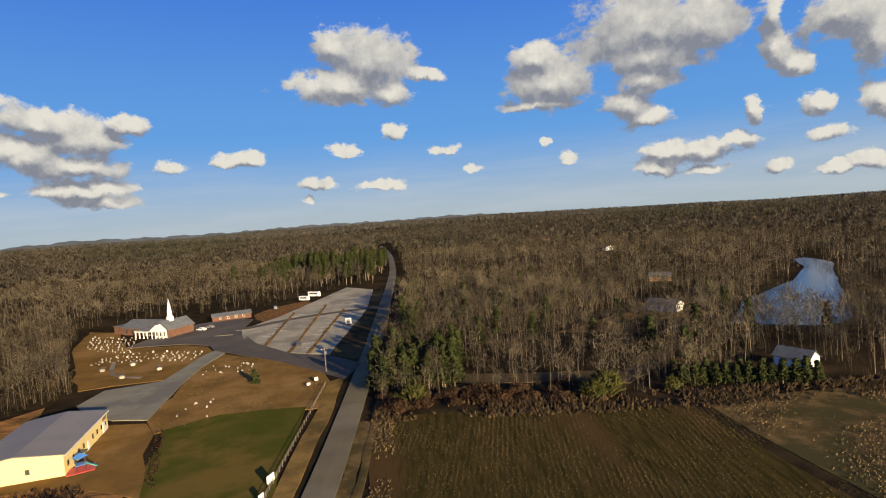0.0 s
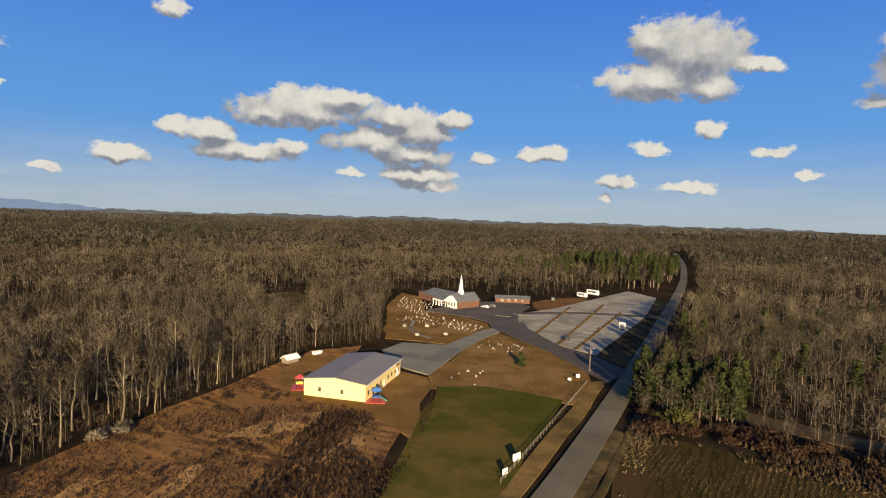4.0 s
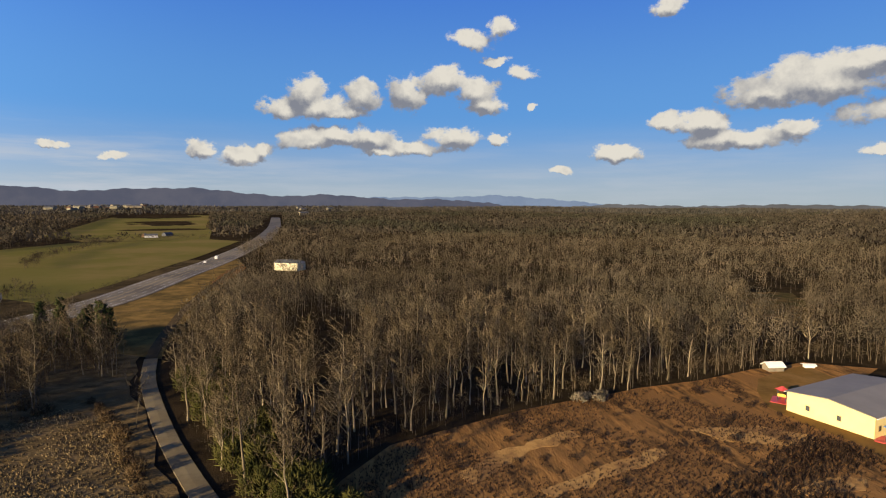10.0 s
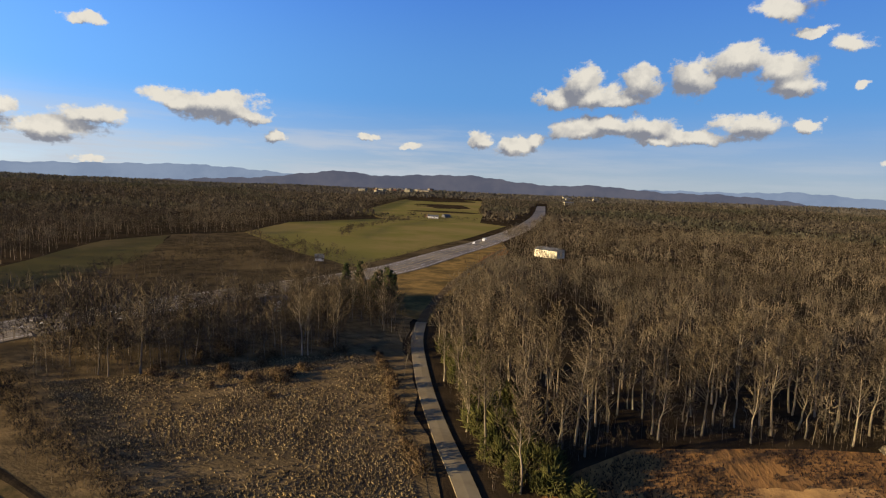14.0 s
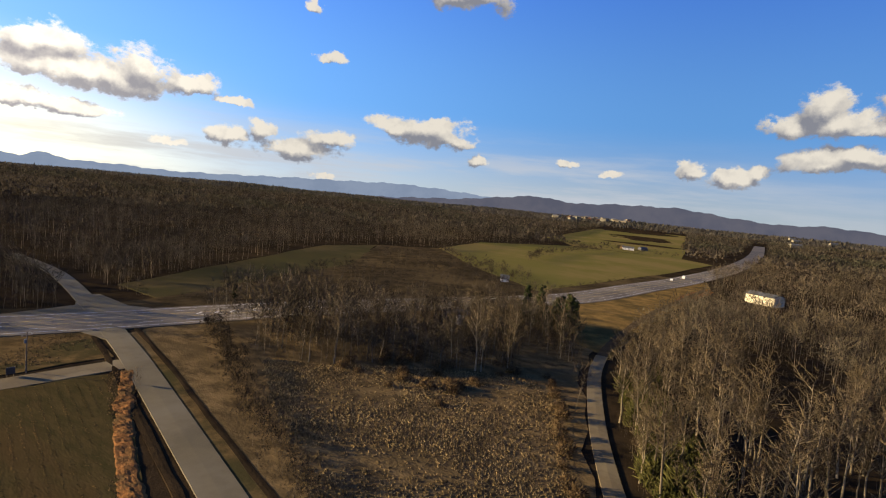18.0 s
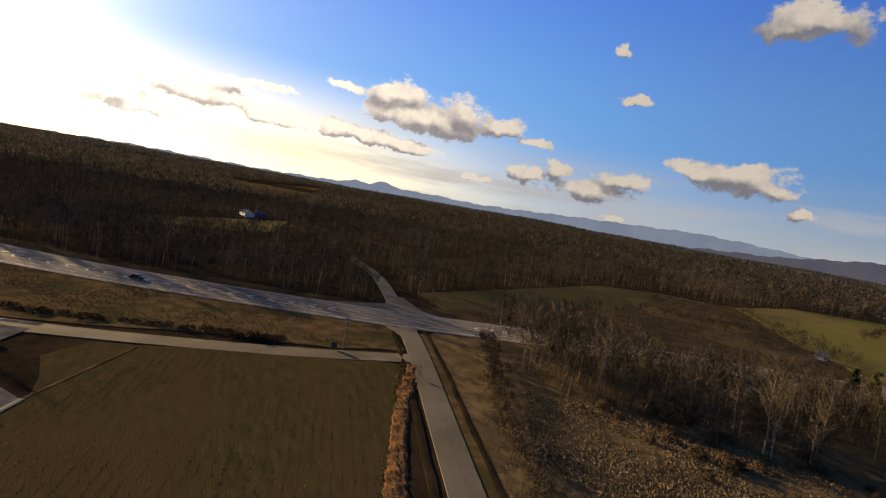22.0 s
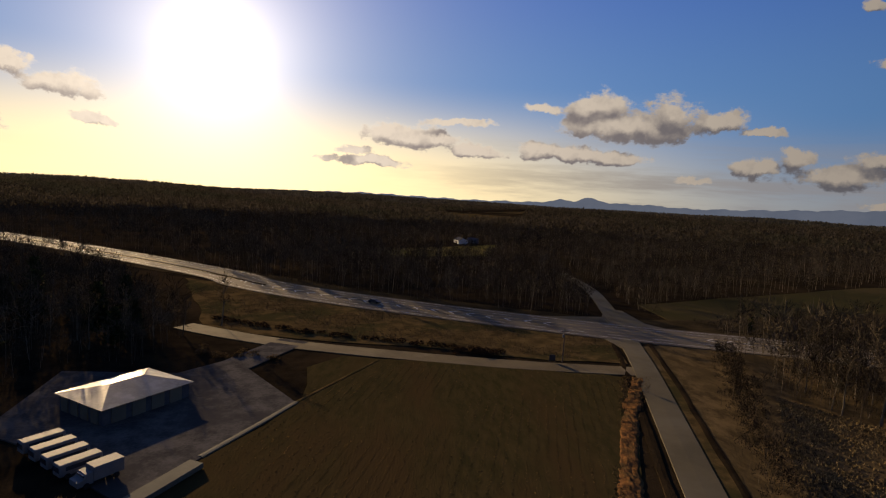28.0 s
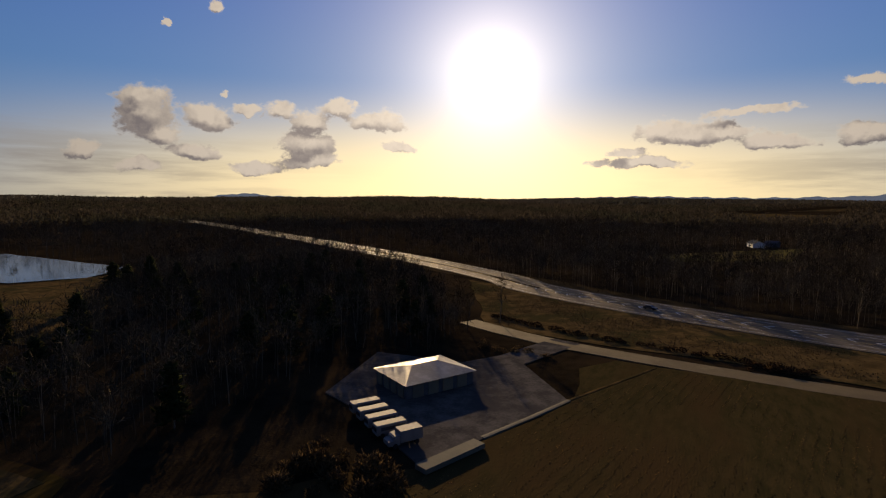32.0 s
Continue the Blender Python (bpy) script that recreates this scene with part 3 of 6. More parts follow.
# open ground that the woods leave free
CLEARING = [(-72, -6), (-86, 3), (-98, 13), (-104, 25), (-110, 45), (-114, 62), (-119, 90), (-123, 113), (-130, 145), (-119, 172), (-142, 205), (-168, 246), (-190, 290), (-186, 312), (-150, 316), (-118, 312), (-98, 345), (-92, 375), (-64, 412), (-42, 405), (-34, 330), (-19, 330), (-18, 160), (-17, 140), (-3, 138), (25, 139), (43, 131), (63, 133), (230, 128), (240, -20), (78, -38), (78, -85), (76, -110), (62, -114), (60, -140), (150, -252), (250, -318), (255, -352), (120, -279), (68, -241), (30, -220), (-20, -201), (-66, -188), (-81, -257), (-83, -320), (-93, -320), (-96, -257), (-90, -187), (-100, -182), (-84, -116), (-95, -97), (-114, -78), (-135, -55), (-118, -39)]
CORRIDOR = [(-90, -190), (-90, -155), (-130, -147), (-200, -121), (-277, -95), (-376, -88), (-488, -76), (-720, -66), (-1100, -80), (-1640, -120), (-1640, -158), (-1100, -120), (-720, -106), (-488, -112), (-376, -120), (-277, -126), (-131, -174)]
VERGE = [(-172, -48), (-233, -54), (-290, -57), (-420, -57), (-500, -76), (-376, -88), (-278, -97), (-215, -112), (-196, -88)]
FIELDS_FAR = [(-278, -126), (-376, -120), (-488, -112), (-720, -106), (-760, -150), (-720, -292), (-560, -340), (-420, -300), (-330, -200)]
FIELDS_FARTHER = [(-870, -395), (-1805, -615), (-1810, -355), (-980, -190), (-760, -150), (-735, -290)]
ROUGH = [(-66, -189), (-131, -174), (-278, -126), (-330, -200), (-420, -300), (-362, -328), (-243, -240), (-97, -192)]
MEADOW = [(-97, -222), (-97, -192), (-243, -240), (-362, -328), (-300, -330)]
WHITE_FARM = [(25, -400), (-75, -500), (-52, -392), (18, -356)]
TAN_FARM = [(-29, -1420), (-360, -1770), (-192, -1040), (-74, -936)]
LAKE = [(261, 372), (257, 340), (201, 262), (153, 192), (137, 182), (110, 197), (137, 237), (191, 281), (229, 326), (249, 366)]
CLAY_SCARS = [[(-92, 77), (-91, 93), (-87, 97), (-82, 101), (-78, 96), (-82, 90), (-86, 80)], [(-68, 78), (-69.5, 87), (-67.5, 94), (-64.5, 90), (-65, 79)], [(-84, 24), (-92, 36), (-97, 52), (-94, 53), (-88, 38), (-80, 26)], [(-76, 36), (-82, 52), (-86, 66), (-83, 66), (-78, 52), (-73, 38)]]
POND = [(420, -190), (286, -183), (272, -165), (265, -150), (279, -124), (330, -112), (420, -118)]
BANK_WEST = [(264, -156), (222, -136), (168, -96), (156, -72), (200, -60), (302, -78), (272, -122)]
POND_BANK = [(284, -188), (262, -155), (270, -122), (320, -100), (430, -100), (430, -80), (300, -80), (248, -118), (250, -160)]
ROADSIDE_N = [(-17, 330), (-30, 560), (-50, 760), (-85, 1000), (-105, 1000), (-74, 760), (-54, 560), (-44, 330)]
TRACK_CUT = [(-160, -42), (-420, -56), (-420, -72), (-160, -58)]
HOMESTEAD = [(84, 215), (112, 215), (116, 250), (88, 250)]
LANE_CUT = [(-30, 12), (-50, 3), (-72, -7), (-90, -15.5), (-114, -26.5), (-148, -39.5), (-175, -45), (-175, -57), (-150, -50.5), (-116, -37.5), (-92, -26.5), (-74.5, -17)]
GLADE = [(-252, 226), (-238, 250), (-212, 232), (-178, 196), (-192, 184), (-222, 206)]
EAST_TRACK = [(-6, 157), (10, 150), (36, 146), (50, 140), (60, 150), (72, 166), (66, 170), (52, 152), (38, 154), (12, 159), (-4, 162)]
EAST_GLADE = [(46, 205), (64, 200), (84, 222), (84, 232), (60, 214)]
FARM_DRIVE = [(75, 130), (105, 130), (108, 152), (78, 148)]
HOLLOW = [(-178, -14), (-222, -8), (-198, 9), (-160, 14), (-124, 9), (-122, -2)]
OPEN = [CLEARING, CORRIDOR, VERGE, FIELDS_FAR, FIELDS_FARTHER, MEADOW, ROUGH, WHITE_FARM, TAN_FARM, LAKE, POND, POND_BANK, ROADSIDE_N, TRACK_CUT, HOMESTEAD, FARM_DRIVE, LANE_CUT, GLADE, EAST_TRACK, EAST_GLADE, BANK_WEST]

sheet("roadside_rough", [(-33, -18), (-45, -62), (-60, -110), (-66, -150), (-95, -160), (-150, -140), (-205, -118), (-200, -60), (-150, -50), (-118, -36), (-72, -16), (-45, -6)], 0.02, M_scrub, "rough tan grass between road, lane and highway", "ground", seed=1)
sheet("stubble_field", [(-17, 129), (-3, 130), (27, 124), (60, 123), (91, 125), (228, 116), (238, -18), (78, -36), (60, -8), (-8, 18), (-13, 60), (-14.5, 94)], 0.05, M_stubble, "olive-brown field of cut crop stubble in faint rows", "field", seed=2)
sheet("weedy_field", [(61, 121), (91, 124), (226, 115), (236, -17), (80, -34), (78, 10), (70, 50), (65.5, 78), (63.5, 92), (62, 104)], 0.075, M_tan, "orange-tan weedy strip of an old field", "field", seed=36)
sheet("lawn", [(-49, 73.8), (-57.3, 95.3), (-71, 133), (-60, 141), (-37, 142), (-34.5, 108), (-32, 85), (-31, 55), (-34, 30), (-46, 40), (-47, 58)], 0.06, M_lawn, "mown green lawn with worn brown patches beside the road", "lawn", seed=3)
sheet("brown_turf", [(-72, 131), (-79, 141), (-87, 188), (-85.4, 212), (-60, 196), (-38.5, 174), (-34, 162), (-33.5, 140), (-60, 139)], 0.05, M_hill, "bare brown winter turf on a low knoll", "ground", seed=4)
sheet("church_turf", [(-88, 212), (-92, 181), (-110, 178), (-119, 175), (-140, 206), (-168, 248), (-187, 290), (-166, 282), (-140, 240), (-112, 236), (-99, 229)], 0.05, M_hill, "brown turf of a churchyard", "ground", seed=5)
sheet("cleared_land", [(-70, -4), (-86, 4), (-98, 14), (-103, 27), (-110, 46), (-114, 63), (-119, 90), (-123, 112), (-129, 144), (-119, 160), (-108, 140), (-100, 106), (-79, 108.5), (-62, 100), (-50, 73), (-46, 52), (-48, 20), (-56, 4)], 0.05, M_clay, "cleared tan and rust clay with ruts and dead weeds", "ground", seed=6)
sheet("yard_grass", [(-108, 140), (-88, 140), (-78, 139), (-72, 131), (-58, 98), (-64, 101), (-79, 106), (-100, 104), (-118, 118), (-126, 142)], 0.07, M_hill, "brown grass round a metal building", "ground", seed=7)
sheet("scrub_field", [(-36, -18), (-47, -47), (-56, -62), (-68, -86), (-85, -114), (-95, -97), (-114, -78), (-134, -55), (-118, -41), (-92, -28), (-72, -18), (-48, -8)], 0.05, M_scrub, "rough tan scrub field with tussocks", "field", seed=8)
sheet("crop_field", [(21, -98), (24, -118), (17, -128), (-48, -123), (-56, -119), (-44, -92), (-33, -66), (-20, -22), (52, -10), (60, -40), (36, -60), (30, -74)], 0.05, M_crop, "dull green winter crop with drill lines", "field", seed=9)
verts, faces = [], []
crest = smooth_line([(-56, -121), (-44.5, -97), (-34.5, -72), (-22.5, -39)], 0.8)
for i, p in enumerate(crest):
    d = (crest[min(i + 1, len(crest) - 1)] - crest[max(i - 1, 0)]).normalized()
    for k in range(9):
        u = k / 4 - 1
        off = u * (1.8 + 0.8 * noise.noise((p.x / 5, p.y / 5, 3.0)) + 0.5 * noise.noise((p.x, p.y, u)))
        q = Vector((p.x - d.y * off, p.y + d.x * off, 0))
        z = 0.1 + (1 - u * u) * (0.20 + 0.30 * noise.noise((q.x / 2.2, q.y / 2.2, 0.0)) + 0.22 * noise.noise((q.x * 1.3, q.y * 1.3, 7.0)))
        verts.append((q.x, q.y, z if abs(u) < 1 else -0.1))
for i in range(len(crest) - 1):
    for k in range(8):
        faces.append((i * 9 + k, i * 9 + k + 9, i * 9 + k + 10, i * 9 + k + 1))
tagged(new("clay_bank", mesh_of("clay_bank", verts, faces, M_redclay)), "eroded lumpy orange clay bank along a field", "bank", kind="structure")
sheet("roadside_verge", [(-22, 55), (-30, 20), (-40, -30), (-50, -66), (-68, -127), (-62, -129), (-42, -68), (-30, -20), (-19, 40), (-17, 90), (-17, 128), (-21, 128)], 0.04, M_tan, "brown grass verge by a country road", "verge", seed=11)
sheet("tan_verge", [(-28.8, 40), (-31.8, 40), (-32.0, 90), (-33.2, 130), (-34.6, 163), (-30.5, 168), (-29.2, 140), (-28.4, 90)], 0.09, M_gold, "strip of tan dead grass along a road", "verge", seed=12, ragged=0.5)
sheet("highway_verge", [(60, -150), (100, -230), (60, -216), (20, -196), (-62, -165), (-58, -133), (-30, -134), (0, -140), (32, -142)], 0.04, M_tan, "tan and olive grass between two roads", "verge", seed=13)
sheet("highway_bank", [(250, -312), (100, -235), (60, -218), (20, -197), (-62, -165), (-130, -148), (-277, -96), (-480, -78), (-480, -112), (-277, -127), (-131, -174), (-66, -190), (20, -222), (100, -268), (250, -352)], 0.03, M_ground, "dry grass verges of a highway", "verge", seed=14)
sheet("lane_verge", VERGE, 0.04, M_gold, "golden dead grass by a dirt track", "verge", seed=15)
sheet("red_cut", [(-330, -57), (-420, -57), (-440, -62), (-400, -68), (-340, -66)], 0.12, M_redclay, "red clay cutting beside a track", "bank", seed=16)
sheet("pasture", FIELDS_FAR, 0.05, M_pasture, "large yellow-green pasture beyond the highway", "field", seed=17, cell=30)
sheet("far_pasture", FIELDS_FARTHER, 0.05, M_pasture, "distant green pastures", "field", seed=18, cell=60)
sheet("rough_grass", ROUGH, 0.03, M_ground, "dark rough grass beyond the highway", "ground", seed=26, cell=15)
sheet("meadow", MEADOW, 0.05, M_meadow, "meadow by the woods, darkened olive for their shadow", "field", seed=19, cell=20)
sheet("farm_meadow", WHITE_FARM, 0.05, M_pasture, "small green meadow by a white farmhouse", "field", seed=20, cell=20)
sheet("tan_field", TAN_FARM, 0.05, M_tan, "distant tan stubble field", "field", seed=21, cell=60)
sheet("pond_bank", POND_BANK, 0.08, M_tan, "orange-tan grassy bank of a pond", "bank", seed=22)
sheet("pond_meadow", BANK_WEST, 0.06, M_tan, "orange-tan grass slope above a pond", "bank", seed=35)
sheet("lake", LAKE, 0.15, M_water, "still lake among bare woods reflecting the sky", "water", seed=23, cell=15)
sheet("pond", POND, 0.15, M_water, "pale pond reflecting the bright sky", "water", seed=24, cell=15)
for k, poly in enumerate(CLAY_SCARS):
    sheet("bare_clay", poly, 0.05, M_goldclay, "bare golden clay scraped clean of weeds", "ground", seed=30 + k, ragged=0.9, cell=3.0)
sheet("woodland_glade", GLADE, 0.05, M_tan, "golden dead grass in a woodland glade", "ground", seed=27)
sheet("east_glade", EAST_GLADE, 0.05, M_hill, "brown grass in a gap of the woods", "ground", seed=28)
sheet("east_track", EAST_TRACK, 0.05, M_dirtroad, "worn dirt track in the woods behind a field", "track", seed=29)
sheet("homestead_yard", HOMESTEAD, 0.04, M_hill, "brown yard in the woods", "ground", seed=25)

for name, side, wide, a, b, mat in (("south_ditch", 6.0, 1.4, 2, 8, M_litter), ("field_ditch", -5.2, 1.5, 3, 8, M_litter)):
    ribbon(name, MAIN_ROAD[a:b], wide, 0.03, mat, "dark weedy ditch beside a country road", shift=side, category="ditch", ragged=0.4)
ribbon("field_gully", [(59, 122), (60.5, 104), (62, 91), (64, 78), (68, 50), (76, 10)], 3.4, -0.02, M_litter, "dark weedy gully across a stubble field", category="ditch", ragged=0.9)
ribbon("field_bank", MAIN_ROAD[8:12], 1.8, 0.07, M_tan, "tan grassy bank between road and field", shift=-7.0, category="bank", ragged=0.6)
ribbon("main_road", MAIN_ROAD, 6.2, 0.14, M_asphalt, "grey two-lane country road")
ribbon("highway", HIGHWAY, 24.0, 0.16, M_highway, "pale worn four-lane highway with a painted median")
ribbon("lane", LANE, 3.7, 0.12, M_lane, "narrow grey lane along the woods")
ribbon("dirt_track", TRACK, 3.4, 0.10, M_dirtroad, "tan dirt track", category="track", ragged=0.4)
ribbon("service_road", DRIVE, 7.0, 0.03, M_lane, "tan service road beside the highway", ragged=0.3)

# ---- trees ----


def spikes(base, tip, radius, sides=3):
    """Thin pointed sticks from base to tip, as arrays of corners and triangles."""
    base, tip, radius = np.asarray(base, float), np.asarray(tip, float), np.asarray(radius, float)
    d = tip - base
    d /= np.linalg.norm(d, axis=1, keepdims=True) + 1e-9
    side = np.cross(d, np.where(np.abs(d[:, 2:3]) > 0.9, [[1.0, 0, 0]], [[0, 0, 1.0]]))
    side /= np.linalg.norm(side, axis=1, keepdims=True) + 1e-9
    other = np.cross(d, side)
    n = len(base)
    corners = np.empty((n, sides + 1, 3))
    for k in range(sides):
        a = 2 * pi * k / sides
        corners[:, k] = base + radius[:, None] * (cos(a) * side + sin(a) * other)
    corners[:, sides] = tip
    first = np.arange(n)[:, None] * (sides + 1)
    tris = np.concatenate([first + [k, (k + 1) % sides, sides] for k in range(sides)], 1).reshape(-1, 3)
    return corners.reshape(-1, 3), tris


def stalk(points, radii, sides=6):
    """A tapered, bent stem through the points."""
    verts, tris = [], []
    for p, r in zip(points, radii):
        for k in range(sides):
            a = 2 * pi * k / sides
            verts.append((p[0] + r * cos(a), p[1] + r * sin(a), p[2]))
    for i in range(len(points) - 1):
        for k in range(sides):
            a, b = i * sides + k, i * sides + (k + 1) % sides
            tris += [(a, b, b + sides), (a, b + sides, a + sides)]
    return np.array(verts), np.array(tris)


def join(pieces):
    verts, tris, at = [], [], 0
    for v, t in pieces:
        verts.append(v)
        tris.append(t + at)
        at += len(v)
    return np.concatenate(verts), np.concatenate(tris)


def bare_tree(seed, tall=18.0, spread=0.30):
    """Trunk and crown meshes of a leafless tree."""
    rng = np.random.default_rng(seed)
    pts, rad = [np.zeros(3)], [0.011 * tall + 0.04]
    for i in range(6):
        pts.append(pts[-1] + np.array([rng.normal(0, 0.25), rng.normal(0, 0.25), tall * 0.80 / 6]))
        rad.append(rad[0] * (1 - (i + 1) / 6.8))
    pts[0][2] = -0.3
    trunk = [stalk(pts, rad, 6)]
    base, tip, width = [], [], []
    limbs = []
    for i in range(22):
        h = rng.uniform(0.38, 0.98)
        k = min(int(h * 6), 5)
        o = pts[k] + (pts[k + 1] - pts[k]) * (h * 6 - k)
        a = rng.uniform(0, 2 * pi)
        long = tall * rng.uniform(0.16, 0.34) * (1.25 - 0.6 * h)
        rise = rng.uniform(0.7, 1.5)
        d = np.array([cos(a), sin(a), rise]) / sqrt(1 + rise * rise)
        d[:2] *= spread / 0.30
        bend = o + d * long * 0.55
        end = bend + (d + np.array([0, 0, 0.35])) * long * 0.5
        limbs.append((o, bend, end, long))
        w = rad[0] * 0.36 * (1.2 - h)
        trunk.append(spikes([o], [bend + (end - bend) * 0.4], [w], 4))
        trunk.append(spikes([bend - (bend - o) * 0.25], [end], [w * 0.62], 3))
    limbs.append((pts[-2], pts[-1], pts[-1] + np.array([0, 0, tall * 0.18]), tall * 0.3))
    for o, b, e, long in limbs:
        for _ in range(6):
            t = rng.uniform(0.25, 1.0)
            s = o + (b - o) * t * 2 if t < 0.5 else b + (e - b) * (t - 0.5) * 2
            d = rng.normal(0, 1, 3)
            d[2] = abs(d[2]) * 0.9 + 0.35
            d /= np.linalg.norm(d)
            length = long * rng.uniform(0.22, 0.5)
            base.append(s), tip.append(s + d * length), width.append(0.075)
            for _ in range(2):
                q = s + d * length * rng.uniform(0.3, 0.9)
                e2 = rng.normal(0, 1, 3) * 0.7 + d
                e2 /= np.linalg.norm(e2)
                base.append(q), tip.append(q + e2 * length * rng.uniform(0.35, 0.7)), width.append(0.06)
    crown = spikes(base, tip, width, 3)
    return soup("trunk", *join(trunk), M_bark), soup("crown", *crown, M_twig)


VARIANTS = []
for i in range(7):
    trunk_mesh, crown_mesh = bare_tree(40 + i, 15.0 + 1.3 * i, 0.26 + 0.03 * (i % 3))
    thing = new("bare_tree")
    for nm, me in (("trunk", trunk_mesh), ("crown", crown_mesh)):
        p = new(nm, me)
        p.parent = thing
    tagged(thing, "leafless grey-barked hardwood tree at the wood's edge", "tree", "trees of the woodland edge")
    VARIANTS.append(thing)


def wooded(x, y):
    free = np.zeros(np.shape(x), bool)
    for poly in OPEN:
        free |= inside(poly, x, y)
    return ~free


def bearing_of(x, y):
    b = np.degrees(np.arctan2(-x, y))
    return np.where(b < -62, b + 360, b)


def seen_side(x, y):
    """The sides of the land that the flight looks over."""
    b = np.degrees(np.arctan2(-x, y))
    b = np.where(b < -62, b + 360, b)
    return (b > -62) & (b < 262)


def thick_enough(x, y):
    """Leaves hollows and gaps in the woods."""
    return np.sin(x / 23 + 2.1 * np.sin(y / 31)) + np.sin(y / 19 + 1.7 * np.sin(x / 37)) > -1.62


def scatter(r0, r1, step, seed, jitter=0.48, test=wooded):
    rng = np.random.default_rng(seed)
    a = np.arange(-r1, r1 + step, step)
    x, y = np.meshgrid(a, a)
    x, y = x.ravel(), y.ravel()
    x = x + rng.uniform(-jitter, jitter, x.size) * step
    y = y + rng.uniform(-jitter, jitter, y.size) * step
    r = np.hypot(x, y)
    keep = (r >= r0) & (r < r1) & seen_side(x, y)
    x, y = x[keep], y[keep]
    keep = test(x, y) & thick_enough(x, y)
    return x[keep], y[keep], rng


STAND = [(-88, -120), (-97, -100), (-116, -81), (-138, -58), (-160, -58), (-190, -68), (-200, -92), (-214, -114), (-200, -119), (-130, -145), (-98, -150)]
ROUGH_TREES = [(-110, -182), (-150, -172), (-270, -132), (-320, -190), (-350, -300), (-250, -236), (-130, -200)]

# single trees near the edges of the woods
x, y, rng = scatter(60, 330, 6.0, 11, test=lambda x, y: wooded(x, y) & ~inside(HOLLOW, x, y))
edge = np.zeros(x.size)
for ang in range(8):
    edge += ~wooded(x + 13 * cos(ang * pi / 4), y + 13 * sin(ang * pi / 4))
rank = np.hypot(x, y) - 22 * (edge > 0) + rng.uniform(0, 50, x.size)
west = np.degrees(np.arctan2(-x, y))
rank = np.where((west > 15) & (west < 120), rank - 35, rank)
rank = np.where(west < 15, rank + 1000, rank)
order = np.argsort(rank)
single = order[:200]
used = np.zeros(x.size, bool)
used[single] = True
for j, i in enumerate(single):
    m = pose(float(x[i]), float(y[i]), 0, rng.uniform(-3, 3), rng.uniform(-3, 3), rng.uniform(0, 360)) @ Matrix.Diagonal((*[rng.uniform(0.72, 1.06)] * 3, 1))
    src = VARIANTS[j % len(VARIANTS)]
    if j < len(VARIANTS):
        src.matrix_world = m
    else:
        c = copy_thing(src, m)
        c.matrix_world = m


def blades(base, tip, width, rng):
    """Thin three-cornered slivers from base to tip, turned at random."""
    d = tip - base
    side = np.cross(d, rng.normal(0, 1, d.shape))
    side *= (width / (np.linalg.norm(side, axis=1) + 1e-9))[:, None]
    corners = np.stack([base - side, base + side, tip], 1).reshape(-1, 3)
    return corners, np.arange(len(corners)).reshape(-1, 3)


for k, (px, py) in enumerate(((72.8, -130.7), (62.2, -140.6), (68.1, -137.0), (77.0, -124.0), (56.0, -152.0), (84.0, -131.0))):
    copy_thing(VARIANTS[k % len(VARIANTS)], pose(px, py, 0, 0, 0, 47 * k)).scale = (0.8, 0.8, 0.8)


